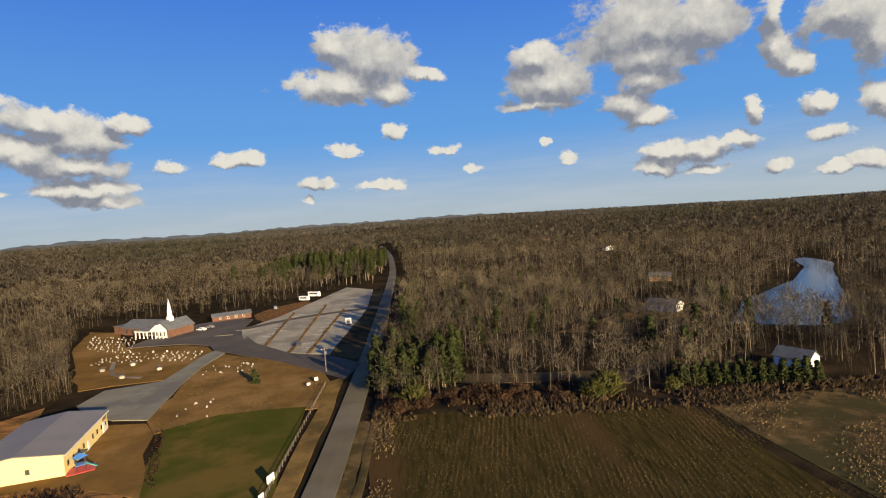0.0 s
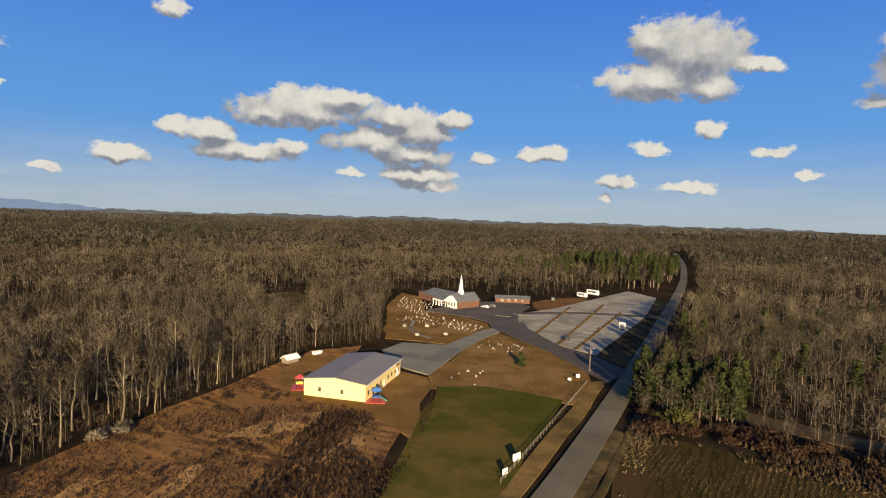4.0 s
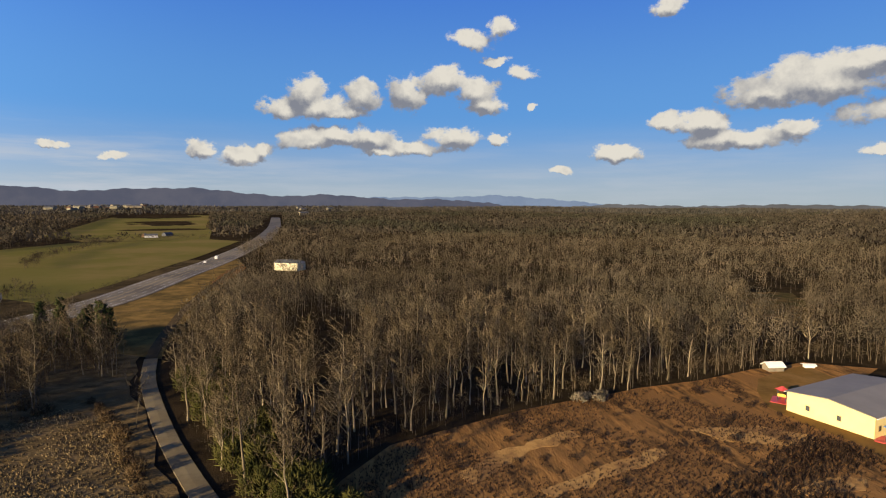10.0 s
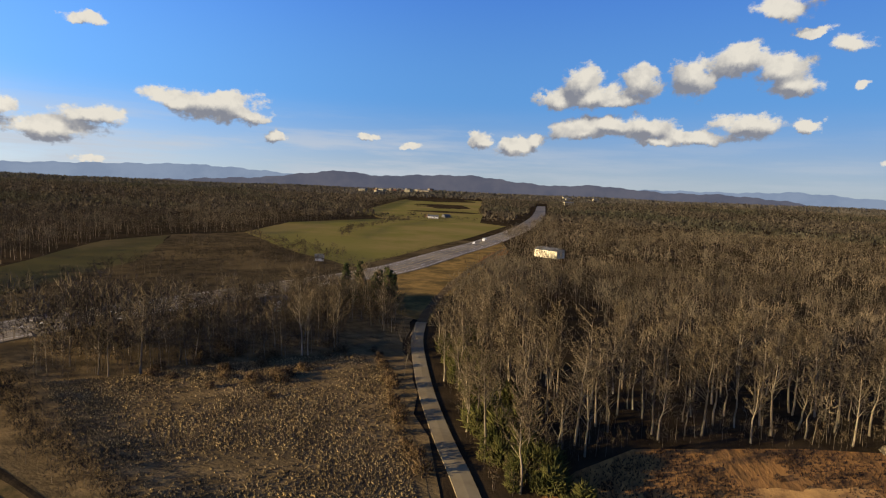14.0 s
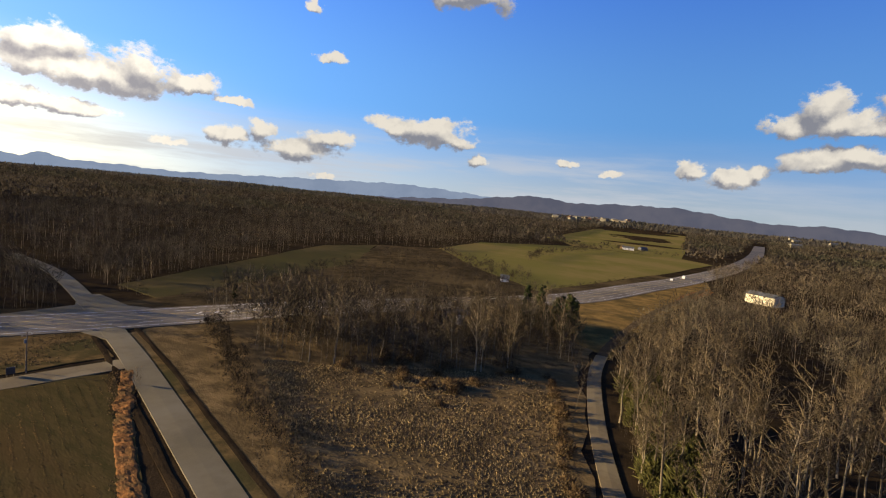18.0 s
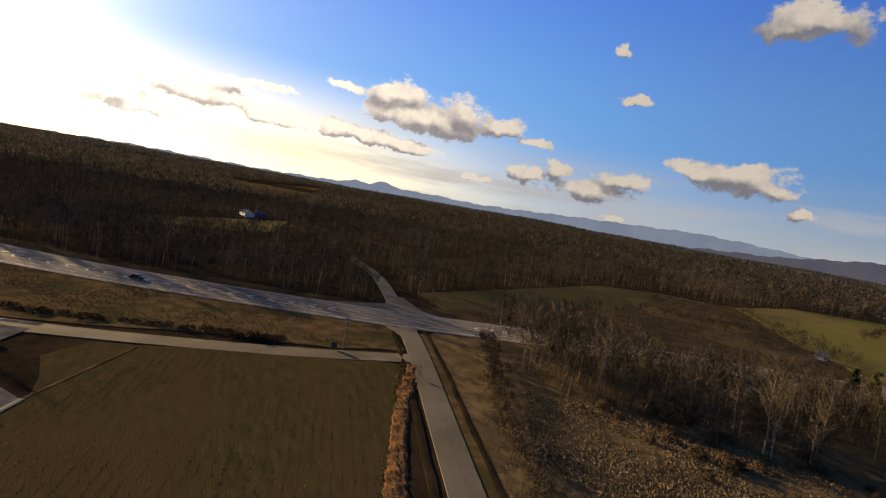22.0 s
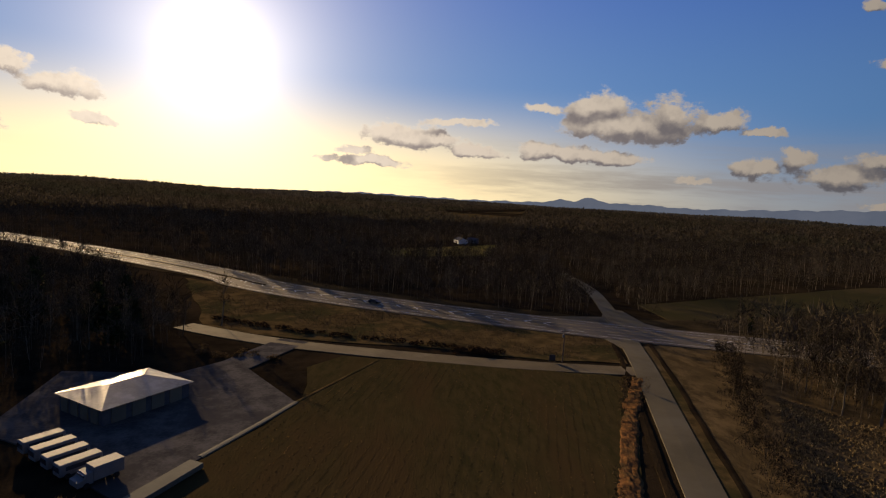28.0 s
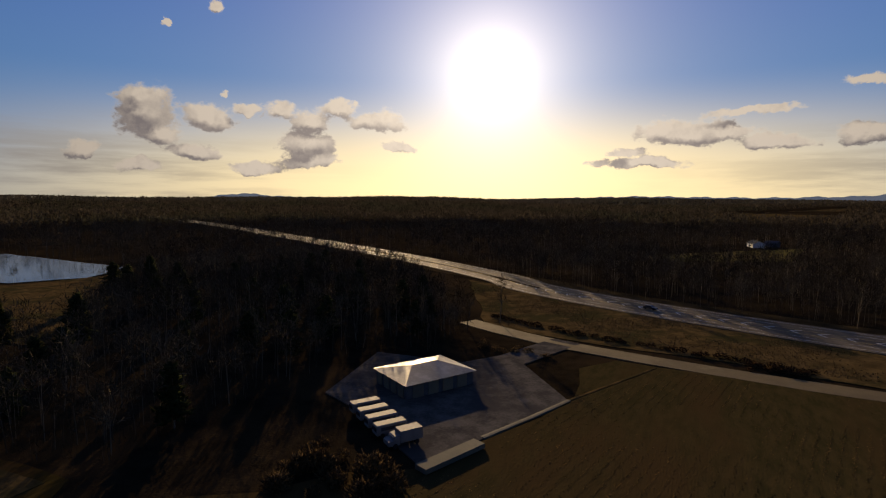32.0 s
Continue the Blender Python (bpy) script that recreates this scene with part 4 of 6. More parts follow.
def woodland(name, x, y, rng, tall, limbs, twigs, thick, label, trunk_mat=None, twig_mat=None, wide=0.17, twig=0.0032, low=0.34, drawn=True):
    """Many leafless trees: a mesh of stems with rising limbs, and one of twigs that fill a rounded crown round each stem."""
    n = len(x)
    z = lift(x, y)
    h = tall * rng.uniform(0.58, 1.14, n)
    # stands differ in height from place to place
    h *= 0.92 + 0.15 * np.sin(x / 37 + 1.0) * np.cos(y / 43) + 0.08 * np.sin((x - y) / 17)
    root = np.stack([x, y, z - 0.3], 1)
    top = root + np.stack([rng.normal(0, 0.04, n) * h, rng.normal(0, 0.04, n) * h, h * 0.86], 1)
    girth = h * wide * rng.uniform(0.7, 1.3, n)
    mid = root + (top - root) * ((low + 1.12) / 2)
    half = h * (1.12 - low) / 2 * 0.86
    stems = [spikes(root, top, thick * h, 3)]
    k = np.repeat(np.arange(n), limbs)
    m = n * limbs
    t = rng.uniform(low * 0.8, 0.75, m)
    o = root[k] + (top - root)[k] * t[:, None]
    a = rng.uniform(0, 2 * pi, m)
    u = rng.uniform(-0.35, 0.95, m)
    out = np.stack([np.cos(a) * np.sqrt(1 - u * u), np.sin(a) * np.sqrt(1 - u * u), u], 1)
    e = mid[k] + out * np.stack([girth[k], girth[k], half[k]], 1) * 0.8
    e[:, 2] = np.maximum(e[:, 2], o[:, 2] + 0.08 * h[k])
    if drawn:
        stems.append(spikes(o, e, thick * h[k] * 0.36, 3))
    wood = new(name, soup(name, *join(stems), trunk_mat or M_trunks))
    tagged(wood, label, "woodland", kind="stuff")
    # twigs gather round the limbs' outer ends and stand out from the crown's middle
    q = np.repeat(np.arange(m), twigs)
    s = rng.uniform(0.25, 1.0, m * twigs) ** 0.6
    b = o[q] + (e - o)[q] * s[:, None] + rng.normal(0, 0.22, (m * twigs, 3)) * girth[k][q][:, None]
    d = (b - mid[k][q]) / girth[k][q][:, None] * 0.45 + rng.normal(0, 0.5, b.shape) + np.array([0, 0, 0.5])
    d *= (h[k][q] * rng.uniform(0.05, 0.13, len(q)))[:, None]
    thin = twig * rng.uniform(0.6, 1.4, len(q)) * h[k][q]
    tone = np.repeat((rng.beta(1.3, 1.6, n) * 0.75 + 0.25 * (0.5 + 0.5 * np.sin(x / 29 + 2 * np.sin(y / 41))))[k][q], 3)
    mesh = soup("twigs", *blades(b, b + d, thin, rng), twig_mat or M_twigs, tone)
    ob = new("twigs", mesh)
    ob.parent = wood
    return tagged(ob, "", kind="stuff")


def canopy(name, x, y, rng, tall, wide, tufts, size, label, material):
    """Far woods: rounded crowns of many small tufts over short stems."""
    n = len(x)
    h = tall * rng.uniform(0.7, 1.12, n) * (0.92 + 0.12 * np.sin(x / 67) * np.cos(y / 83))
    k = np.repeat(np.arange(n), tufts)
    m = n * tufts
    a, u = rng.uniform(0, 2 * pi, m), rng.uniform(-0.35, 1, m)
    r = np.sqrt(1 - u * u)
    out = np.stack([np.cos(a) * r, np.sin(a) * r, u], 1)
    mid = np.stack([x, y, lift(x, y) + h * 0.52], 1)[k]
    mid = mid + out * np.stack([wide * tall + 0 * a, wide * tall + 0 * a, h[k] * 0.42], 1) * rng.uniform(0.7, 1.05, m)[:, None]
    up = out * 0.4 + rng.normal(0, 0.4, (m, 3)) + np.array([0, 0, 0.7])
    up /= np.linalg.norm(up, axis=1, keepdims=True)
    long = size * rng.uniform(0.6, 1.4, m)
    mesh = soup(name, *blades(mid - up * (long * 0.4)[:, None], mid + up * (long * 0.8)[:, None], long * 0.34, rng), material, np.repeat(rng.beta(1.4, 1.6, n)[k], 3))
    tagged(new(name, mesh), label, "woodland", kind="stuff")


rest = ~used
x, y = x[rest], y[rest]
b = bearing_of(x, y)
for name, s, text in (("east_woodland", b < 0, "dense grey leafless woods behind a stubble field"), ("near_woodland", (b >= 0) & (b < 135), "dense leafless hardwood trees with pale trunks"), ("south_woodland", b >= 135, "dark leafless woods against the light")):
    woodland(name, x[s], y[s], rng, 17.0, 8, 16, 0.0056, text, wide=0.225, twig=0.0052, low=0.30)
x, y, rng = scatter(330, 720, 8.4, 12)
b = bearing_of(x, y)
for name, s, text in (("middle_east_woodland", b < 0, "leafless woodland in the middle distance"), ("middle_woodland", (b >= 0) & (b < 135), "leafless winter woodland in the middle distance"), ("middle_south_woodland", b >= 135, "dark leafless woodland beyond the highway")):
    woodland(name, x[s], y[s], rng, 17.5, 7, 9 if name == "middle_south_woodland" else 8, 0.006, text, wide=0.27, twig=0.0075 if name == "middle_south_woodland" else 0.0095, low=0.22, drawn=False)
x, y, rng = scatter(720, 1900, 14.5, 13)
canopy("far_woodland", x, y, rng, 17.0, 0.38, 12, 2.9, "brown winter woodland far off", M_farwood)
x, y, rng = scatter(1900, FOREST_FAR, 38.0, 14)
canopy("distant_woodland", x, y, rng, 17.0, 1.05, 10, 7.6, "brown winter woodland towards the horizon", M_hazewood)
x, y, rng = scatter(100, 260, 4.6, 15, test=lambda x, y: inside(STAND, x, y))
woodland("roadside_stand", x, y, rng, 11.0, 8, 18, 0.0070, "leafless trees between a scrub field and the highway", wide=0.27, twig=0.0070, low=0.16, twig_mat=M_shadetwig, trunk_mat=M_shadestem)
x, y, rng = scatter(100, 260, 3.2, 21, test=lambda x, y: inside(STAND, x, y))
woodland("stand_brush", x, y, rng, 3.6, 5, 8, 0.008, "dark brush under a roadside stand of trees", wide=0.34, twig=0.014, low=0.08, drawn=False, twig_mat=M_shadetwig, trunk_mat=M_shadestem)
x, y, rng = scatter(120, 480, 6.5, 17, test=lambda x, y: inside(ROUGH_TREES, x, y))
woodland("rough_stand", x, y, rng, 9.5, 7, 12, 0.008, "scattered leafless trees on rough grass", wide=0.28, twig=0.010, low=0.18, twig_mat=M_shadetwig, trunk_mat=M_shadestem)


def wood_edge(x, y):
    rim = np.zeros(np.shape(x), bool)
    for k in range(8):
        rim |= ~wooded(x + 9 * cos(k * pi / 4), y + 9 * sin(k * pi / 4))
    return wooded(x, y) & rim


x, y, rng = scatter(60, 330, 2.3, 18, test=wood_edge)
s = (bearing_of(x, y) >= 0) & (bearing_of(x, y) < 125)
woodland("undergrowth", x[s], y[s], rng, 6.0, 6, 8, 0.0055, "bare saplings and brush along the edge of the woods", wide=0.20, twig=0.0075, low=0.12, drawn=False, twig_mat=M_thicket)
# east and south sides: the same growth in the shade-darkened colours
woodland("undergrowth", x[~s], y[~s], rng, 5.0, 5, 7, 0.0055, "brush along the edge of the woods, shade in its colour", wide=0.24, twig=0.0085, low=0.10, drawn=False, twig_mat=M_shadetwig, trunk_mat=M_shadestem)
x, y, rng = scatter(60, 300, 5.6, 20, test=wood_edge)
s = (bearing_of(x, y) >= 0) & (bearing_of(x, y) < 135)
woodland("edge_trees", x[s], y[s], rng, 15.0, 6, 12, 0.0054, "tall thin leafless trees in the front ranks of the woods", wide=0.16, twig=0.0050, low=0.34)
woodland("edge_trees", x[~s], y[~s], rng, 14.0, 6, 12, 0.0052, "tall thin grey leafless trees at the edge of the woods", wide=0.18, twig=0.0055, low=0.28)
x, y, rng = scatter(60, 330, 7.5, 19)
woodland("understory", x, y, rng, 6.0, 5, 7, 0.008, "thin young trees among the taller woods", wide=0.26, twig=0.010, low=0.15, drawn=False, twig_mat=M_shadetwig, trunk_mat=M_shadestem)


def belt(name, lines, gap, wide, tall, label, seed, twig_mat=None):
    """A row of bare trees or brush along field edges."""
    rng = np.random.default_rng(seed)
    pts = np.array([(q.x, q.y) for line in lines for q in smooth_line(line, gap)])
    pts = np.repeat(pts, 2, axis=0) + rng.normal(0, wide, (2 * len(pts), 2))
    woodland(name, pts[:, 0], pts[:, 1], rng, tall, 6, 10, 0.008, label, wide=0.30, twig=0.013, low=0.12, drawn=False, twig_mat=twig_mat or M_shadetwig, trunk_mat=M_shadestem)


belt("hedgerow", [[(-41, -30), (-48, -46), (-55, -64), (-64, -88), (-76, -114), (-86, -136), (-92, -150)], [(-46, -40), (-57, -66), (-70, -97), (-83, -125), (-96, -152)]], 1.2, 1.5, 4.6, "dense leafless hedgerow of saplings along the road", 53)
belt("tree_belt", [[(-284, -134), (-332, -200), (-372, -250), (-424, -306)], [(-560, -342), (-640, -318), (-722, -294), (-745, -220), (-760, -155)], [(-430, -210), (-520, -232), (-610, -240), (-700, -236)], [(-880, -392), (-1200, -470), (-1500, -540)], [(-980, -192), (-1200, -232), (-1500, -290)]], 4.5, 3.0, 11.0, "row of bare trees between pastures", 51)
# brush added as a dark band for the shadow of the highway cutting
belt("highway_brush", [[(-150, -172), (-205, -152), (-280, -124), (-376, -117), (-480, -108)], [(-20, -203), (20, -219), (62, -238), (110, -268), (180, -312)], [(-186, -206), (-140, -192), (-104, -186)]], 3.0, 1.4, 3.2, "dark brush added for the shadow along a highway bank", 52)


def evergreen(seed, tall, girth, bare=0.25):
    """Trunk and crown of a pine or cedar: tiers of drooping boughs made of needle tufts."""
    rng = np.random.default_rng(seed)
    trunk = stalk([(0, 0, -0.3), (0.1, 0, tall * 0.5), (0.0, 0.1, tall * 0.97)], [0.014 * tall + 0.05, 0.010 * tall, 0.02], 6)
    base, tip, width = [], [], []
    for i in range(int(60 + tall * 5)):
        t = rng.uniform(bare, 1.0)
        a = rng.uniform(0, 2 * pi)
        reach = girth * (1.08 - t) ** 0.75 * rng.uniform(0.55, 1.1)
        o = np.array([0, 0, tall * t])
        end = o + np.array([cos(a) * reach, sin(a) * reach, reach * rng.uniform(-0.15, 0.35)])
        for _ in range(4):
            s = rng.uniform(0.25, 1.0)
            q = o + (end - o) * s + rng.normal(0, 0.16 * girth / 2.5, 3)
            d = (end - o) / (reach + 1e-6) * 0.6 + rng.normal(0, 0.5, 3) + np.array([0, 0, 0.25])
            base.append(q), tip.append(q + d * girth * 0.26), width.append(girth * 0.125 * rng.uniform(0.6, 1.3))
    return soup("trunk", *trunk, M_wood), soup("crown", *spikes(base, tip, width, 3), M_pine)


def plant_evergreens(places, seed, tall, girth, bare, name, label, group, size=(0.8, 1.15)):
    rng = random.Random(seed)
    kinds = [evergreen(seed * 10 + k, tall, girth, bare) for k in range(3)]
    for j, (px, py) in enumerate(places):
        thing = new(name)
        for nm, me in zip(("trunk", "crown"), kinds[j % 3]):
            p = new(nm, me)
            p.parent = thing
        s = rng.uniform(*size)
        thing.matrix_world = pose(px, py, float(lift(px, py)), 0, 0, rng.uniform(0, 360)) @ Matrix.Diagonal((s, s, s, 1))
        tagged(thing, label, "tree", group)


rng = random.Random(5)
pines = [(-20 + rng.uniform(0, 26), 146 + rng.uniform(0, 26)) for _ in range(26)]
plant_evergreens(pines, 3, 11.0, 2.9, 0.12, "pine_tree", "bushy dark green pine at a road junction", "pines by the road")
pines = [(-48 - rng.uniform(0, 110) , 415 + rng.uniform(0, 190)) for _ in range(95)]
plant_evergreens(pines, 4, 19.0, 3.6, 0.3, "pine_tree", "tall dark green pine in a grove behind the car park", "pine grove")
cedars = [(-189, -68), (-193, -72), (-186, -74), (-197, -80), (-200, -87), (-195, -91), (-203, -79), (-191, -84), (-188, -79), (-194, -78), (-199, -75), (-190, -70), (-196, -85), (-185, -69)]
plant_evergreens(cedars, 5, 13.0, 3.0, 0.05, "cedar_tree", "dark green cedar in a roadside clump", "cedars by the lane", (0.7, 1.2))
plant_evergreens([(62 + i * 2.6 + rng.uniform(-0.4, 0.4), 135.5 - i * 0.5 + rng.uniform(-0.5, 0.5)) for i in range(13)] + [(61 + i * 2.6 + rng.uniform(-0.4, 0.4), 138 - i * 0.5 + rng.uniform(-0.5, 0.5)) for i in range(14)], 6, 5.5, 1.9, 0.02, "cypress_tree", "dense dark evergreen in a planted screen", "evergreen screen", (0.85, 1.1))
plant_evergreens([(-9, 215), (12, 226), (30, 240), (5, 250), (-12, 270), (24, 280), (40, 262), (-6, 300), (16, 310), (-10, 330), (48, 300), (60, 330), (-12, 190), (70, 205), (52, 178), (4, 175), (14, 186), (-2, 200), (22, 200), (34, 192), (8, 236), (44, 215), (26, 258), (-8, 235), (58, 240), (14, 268), (36, 300), (74, 280), (90, 190), (104, 176), (84, 172), (112, 205), (120, 232), (64, 160), (70, 150), (130, 175), (145, 160), (5, 350), (30, 370), (60, 390), (90, 350), (20, 420)], 7, 12.0, 3.0, 0.2, "pine_tree", "dark pine among bare hardwoods", "pines in the east woods")
rng = random.Random(8)
plant_evergreens([(-13.5 + rng.uniform(-2.5, 3.5), 168 + 9.5 * i + rng.uniform(-3, 3)) for i in range(18)], 9, 14.0, 3.2, 0.12, "pine_tree", "dark pine in a roadside row", "roadside pines")
# pines added among the woods by the yard to darken them
rng = np.random.default_rng(61)
px, py = rng.uniform(60, 230, 900), rng.uniform(-240, -30, 900)
keep = wooded(px, py) & (bearing_of(px, py) > 193) & (np.hypot(px, py) < 270)
plant_evergreens([(float(a), float(b)) for a, b in zip(px[keep][:70], py[keep][:70])], 11, 12.0, 3.6, 0.1, "pine_tree", "pine added to darken thick woods beside a paved yard", "pines by the yard", (0.7, 1.15))
plant_evergreens([(-138, -160), (-144, -150), (-120, -178)], 8, 7.0, 2.0, 0.1, "cedar_tree", "small dark cedar by the highway", "cedars by the highway")


def bush_shape(seed, wide, tall, tufts=150):
    """A shrub of upward and outward twigs and leaf tufts, as arrays."""
    rng = np.random.default_rng(seed)
    a, t = rng.uniform(0, 2 * pi, tufts), rng.uniform(0, 1, tufts)
    r = wide * np.sqrt(rng.uniform(0, 1, tufts)) * np.sqrt(np.clip(1 - (t - 0.35) ** 2 * 1.8, 0.05, 1))
    o = np.stack([r * np.cos(a), r * np.sin(a), t * tall * 0.85 - 0.05], 1)
    d = np.stack([np.cos(a) * 0.6, np.sin(a) * 0.6, 0 * a + 0.8], 1) + rng.normal(0, 0.4, (tufts, 3))
    return spikes(o, o + d * tall * 0.24, np.full(tufts, wide * 0.075), 4)


def bush(seed, wide, tall, material, tufts=150):
    return soup("shrub", *bush_shape(seed, wide, tall, tufts), material)


def thicket(name, places, seed, wide, tall, material, label, tufts=100):
    """Low brush that nobody could count, in one mesh."""
    rng = random.Random(seed)
    pieces = []
    for j, (px, py) in enumerate(places):
        v, t = bush_shape(seed * 7 + j % 5, wide, tall, tufts)
        pieces.append((v * rng.uniform(0.6, 1.25) + np.array([px, py, float(lift(px, py))]), t))
    tagged(new(name, soup(name, *join(pieces), material)), label, "brush", kind="stuff")


def plant_bushes(places, seed, wide, tall, material, label, group, tufts=150):
    rng = random.Random(seed)
    kinds = [bush(seed * 7 + k, wide, tall, material, tufts) for k in range(3)]
    for j, (px, py) in enumerate(places):
        ob = new("shrub", kinds[j % 3])
        s = rng.uniform(0.6, 1.25)
        ob.matrix_world = pose(px, py, float(lift(px, py)), 0, 0, rng.uniform(0, 360)) @ Matrix.Diagonal((s, s, s * rng.uniform(0.8, 1.1), 1))
        tagged(ob, label, "shrub", group)


rng = random.Random(9)
line = smooth_line([(-77, -7), (-92, -15), (-105, -20), (-130, -30), (-152, -38)], 3.2)
plant_bushes([(p.x + rng.uniform(-1, 1.6), p.y + rng.uniform(0.5, 3.5)) for p in line], 21, 1.9, 4.2, M_shrub, "olive green privet bush beside a lane", "bushes along the lane", 260)
plant_bushes([(p.x + rng.uniform(-1.5, 2.5), p.y + rng.uniform(4.5, 10.5)) for p in line], 30, 2.6, 5.6, M_shrub, "tall dark green privet thicket under bare trees", "bushes along the lane", 300)
plant_bushes([(-73 - rng.uniform(0, 12), -2 + rng.uniform(-4, 8)) for _ in range(9)], 32, 2.2, 4.4, M_shrub, "olive green bush at the corner of the woods", "bushes along the lane", 260)
line = smooth_line([(-76, -20), (-93, -29), (-118, -41), (-136, -52)], 4.5)
plant_bushes([(p.x + rng.uniform(-1, 1), p.y + rng.uniform(-2.4, -0.4)) for p in line], 22, 1.5, 2.4, M_brush, "tan weedy shrub on a field edge", "shrubs on the field edge")
plant_bushes([(-14 + rng.uniform(-3, 48), 137 + rng.uniform(-4, 7)) for _ in range(46)], 23, 2.3, 2.0, M_redbrush, "russet bramble thicket at the edge of a field", "brambles by the field", 200)
plant_bushes([(38, 133), (42, 135), (-12, 141), (-8, 139), (66, 137), (58, 133)], 24, 3.0, 4.6, M_shrub, "rounded olive green shrub", "green shrubs", 320)
thicket("ditch_brush", [(-95 - rng.uniform(0, 40), -100 + rng.uniform(0, 42)) for _ in range(34)], 25, 1.8, 2.0, M_brush, "dead brush along a field ditch", 150)
plant_bushes([(44 + rng.uniform(-9, 9), -52 + rng.uniform(-7, 5)) for _ in range(34)], 26, 1.6, 2.2, M_brush, "tan dead brush by a paved yard", "yard brush")


rng = random.Random(33)
line = smooth_line([(60, -160), (34, -150), (4, -143), (-14, -139.5), (-22, -137.5)], 2.6)
thicket("verge_brush", [(p.x + rng.uniform(-1.2, 1.2), p.y + rng.uniform(-1.0, 1.0)) for p in line] + [(-17 + rng.uniform(-8, 7), -136 + rng.uniform(-2.2, 2.0)) for _ in range(16)], 33, 1.5, 1.2, M_redbrush, "low dark brush along a verge ditch", 110)
thicket("yard_weeds", [(58 - rng.uniform(0, 26), -126 + rng.uniform(-4, 4)) for _ in range(10)], 35, 1.3, 1.0, M_brush, "dead weeds beside a yard", 90)
CUT = [(-72, -2), (-86, 5), (-98, 16), (-103, 28), (-110, 47), (-114, 63), (-118, 90), (-121, 110), (-101, 104), (-79, 106), (-62, 98), (-50, 72), (-47, 52), (-50, 22)]
rng = random.Random(14)
spots = [(rng.uniform(-121, -47), rng.uniform(-2, 110)) for _ in range(190)]
spots = [q for q in spots if inside(CUT, np.array([q[0]]), np.array([q[1]]))[0]]
plant_bushes(spots, 28, 0.9, 1.0, M_redbrush, "low clump of dark dead brush on cleared clay", "brush clumps on the clearing", 90)
plant_bushes([(-113, 62), (-114.5, 65), (-112.5, 67), (-115, 69)], 29, 2.2, 2.0, M_trunks, "heap of grey cut branches at the wood's edge", "brush pile", 200)


# ---- weeds, tussocks, crop rows: stuff on the ground ----


def tussocks(name, poly, step, seed, tall, wide, material, label, count=3, jitter=0.5, row=None, bare=-0.3):
    lo = np.min(poly, 0)
    hi = np.max(poly, 0)
    rng = np.random.default_rng(seed)
    x, y = np.meshgrid(np.arange(lo[0], hi[0], step), np.arange(lo[1], hi[1], step))
    x, y = x.ravel() + rng.uniform(-jitter, jitter, x.size) * step, y.ravel() + rng.uniform(-jitter, jitter, y.size) * step
    if row is not None:
        # drilled rows: clumps stand in lines that run at the angle given
        along, across = np.array([cos(radians(row[0])), sin(radians(row[0]))]), np.array([-sin(radians(row[0])), cos(radians(row[0]))])
        s, w = x * along[0] + y * along[1], x * across[0] + y * across[1]
        w = np.round(w / row[1]) * row[1] + rng.normal(0, 0.15, w.size) + 0.5 * np.sin(s / 31)
        x, y = s * along[0] + w * across[0], s * along[1] + w * across[1]
    patch = np.sin(x / 7 + np.sin(y / 11) * 2) + np.sin(y / 6 + np.cos(x / 9) * 2) + rng.normal(0, 0.7, x.size)
    keep = inside(poly, x, y) & (patch > bare)
    x, y = np.repeat(x[keep], count), np.repeat(y[keep], count)
    n = len(x)
    o = np.stack([x + rng.normal(0, wide, n), y + rng.normal(0, wide, n), np.full(n, 0.02)], 1)
    e = o + np.stack([rng.normal(0, 0.45, n), rng.normal(0, 0.45, n), rng.uniform(0.5, 1.3, n)], 1) * tall
    tagged(new(name, soup(name, *spikes(o, e, rng.uniform(0.6, 1.3, n) * wide, 3), material)), label, "weeds", kind="stuff")


SCRUB = [(-38, -20), (-48, -48), (-57, -63), (-69, -86), (-85, -112), (-95, -98), (-114, -80), (-132, -57), (-118, -43), (-92, -30), (-72, -20), (-48, -10)]
tussocks("scrub_tussocks", SCRUB, 0.66, 31, 0.40, 0.17, M_tussock, "tan grass tussocks on a scrub field", 3, bare=-1.1)
tussocks("dead_weeds", CUT, 0.75, 32, 0.5, 0.11, M_redbrush, "russet and brown dead weeds on cleared clay", 2)
tussocks("bramble_patch", [(-50, 73), (-62, 99), (-76, 106), (-84, 99), (-76, 78), (-64, 52), (-56, 28), (-48, 30), (-46, 52)], 0.75, 39, 0.8, 0.16, M_redbrush, "russet brambles and dead weeds below a lawn", 3)
tussocks("stubble_stalks", [(-16, 128), (90, 123), (140, 118), (140, 50), (-10, 60)], 0.55, 33, 0.26, 0.075, M_stalk, "short dry stalks of cut crop in rows", 2, row=(83, 1.05))
tussocks("field_weeds", [(62, 119), (120, 121), (120, 60), (70, 60), (66, 78), (64, 95)], 0.9, 43, 0.55, 0.16, M_tussock, "orange-tan weeds on an old field", 2)
tussocks("field_edge_weeds", [(-17.5, 128), (-12.5, 128), (-10, 85), (-9, 55), (-13, 55), (-15, 90)], 0.7, 44, 0.5, 0.15, M_tussock, "tan dead grass along a field's edge", 2)
tussocks("crop_rows", [(20, -97), (23, -117), (16, -127), (-47, -122), (-54, -118), (-43, -92), (-32, -66), (-20, -30), (40, -30), (35, -61), (29, -74)], 0.7, 36, 0.14, 0.10, M_cropleaf, "low green-brown crop leaves in drilled rows", 2, row=(78, 1.7))
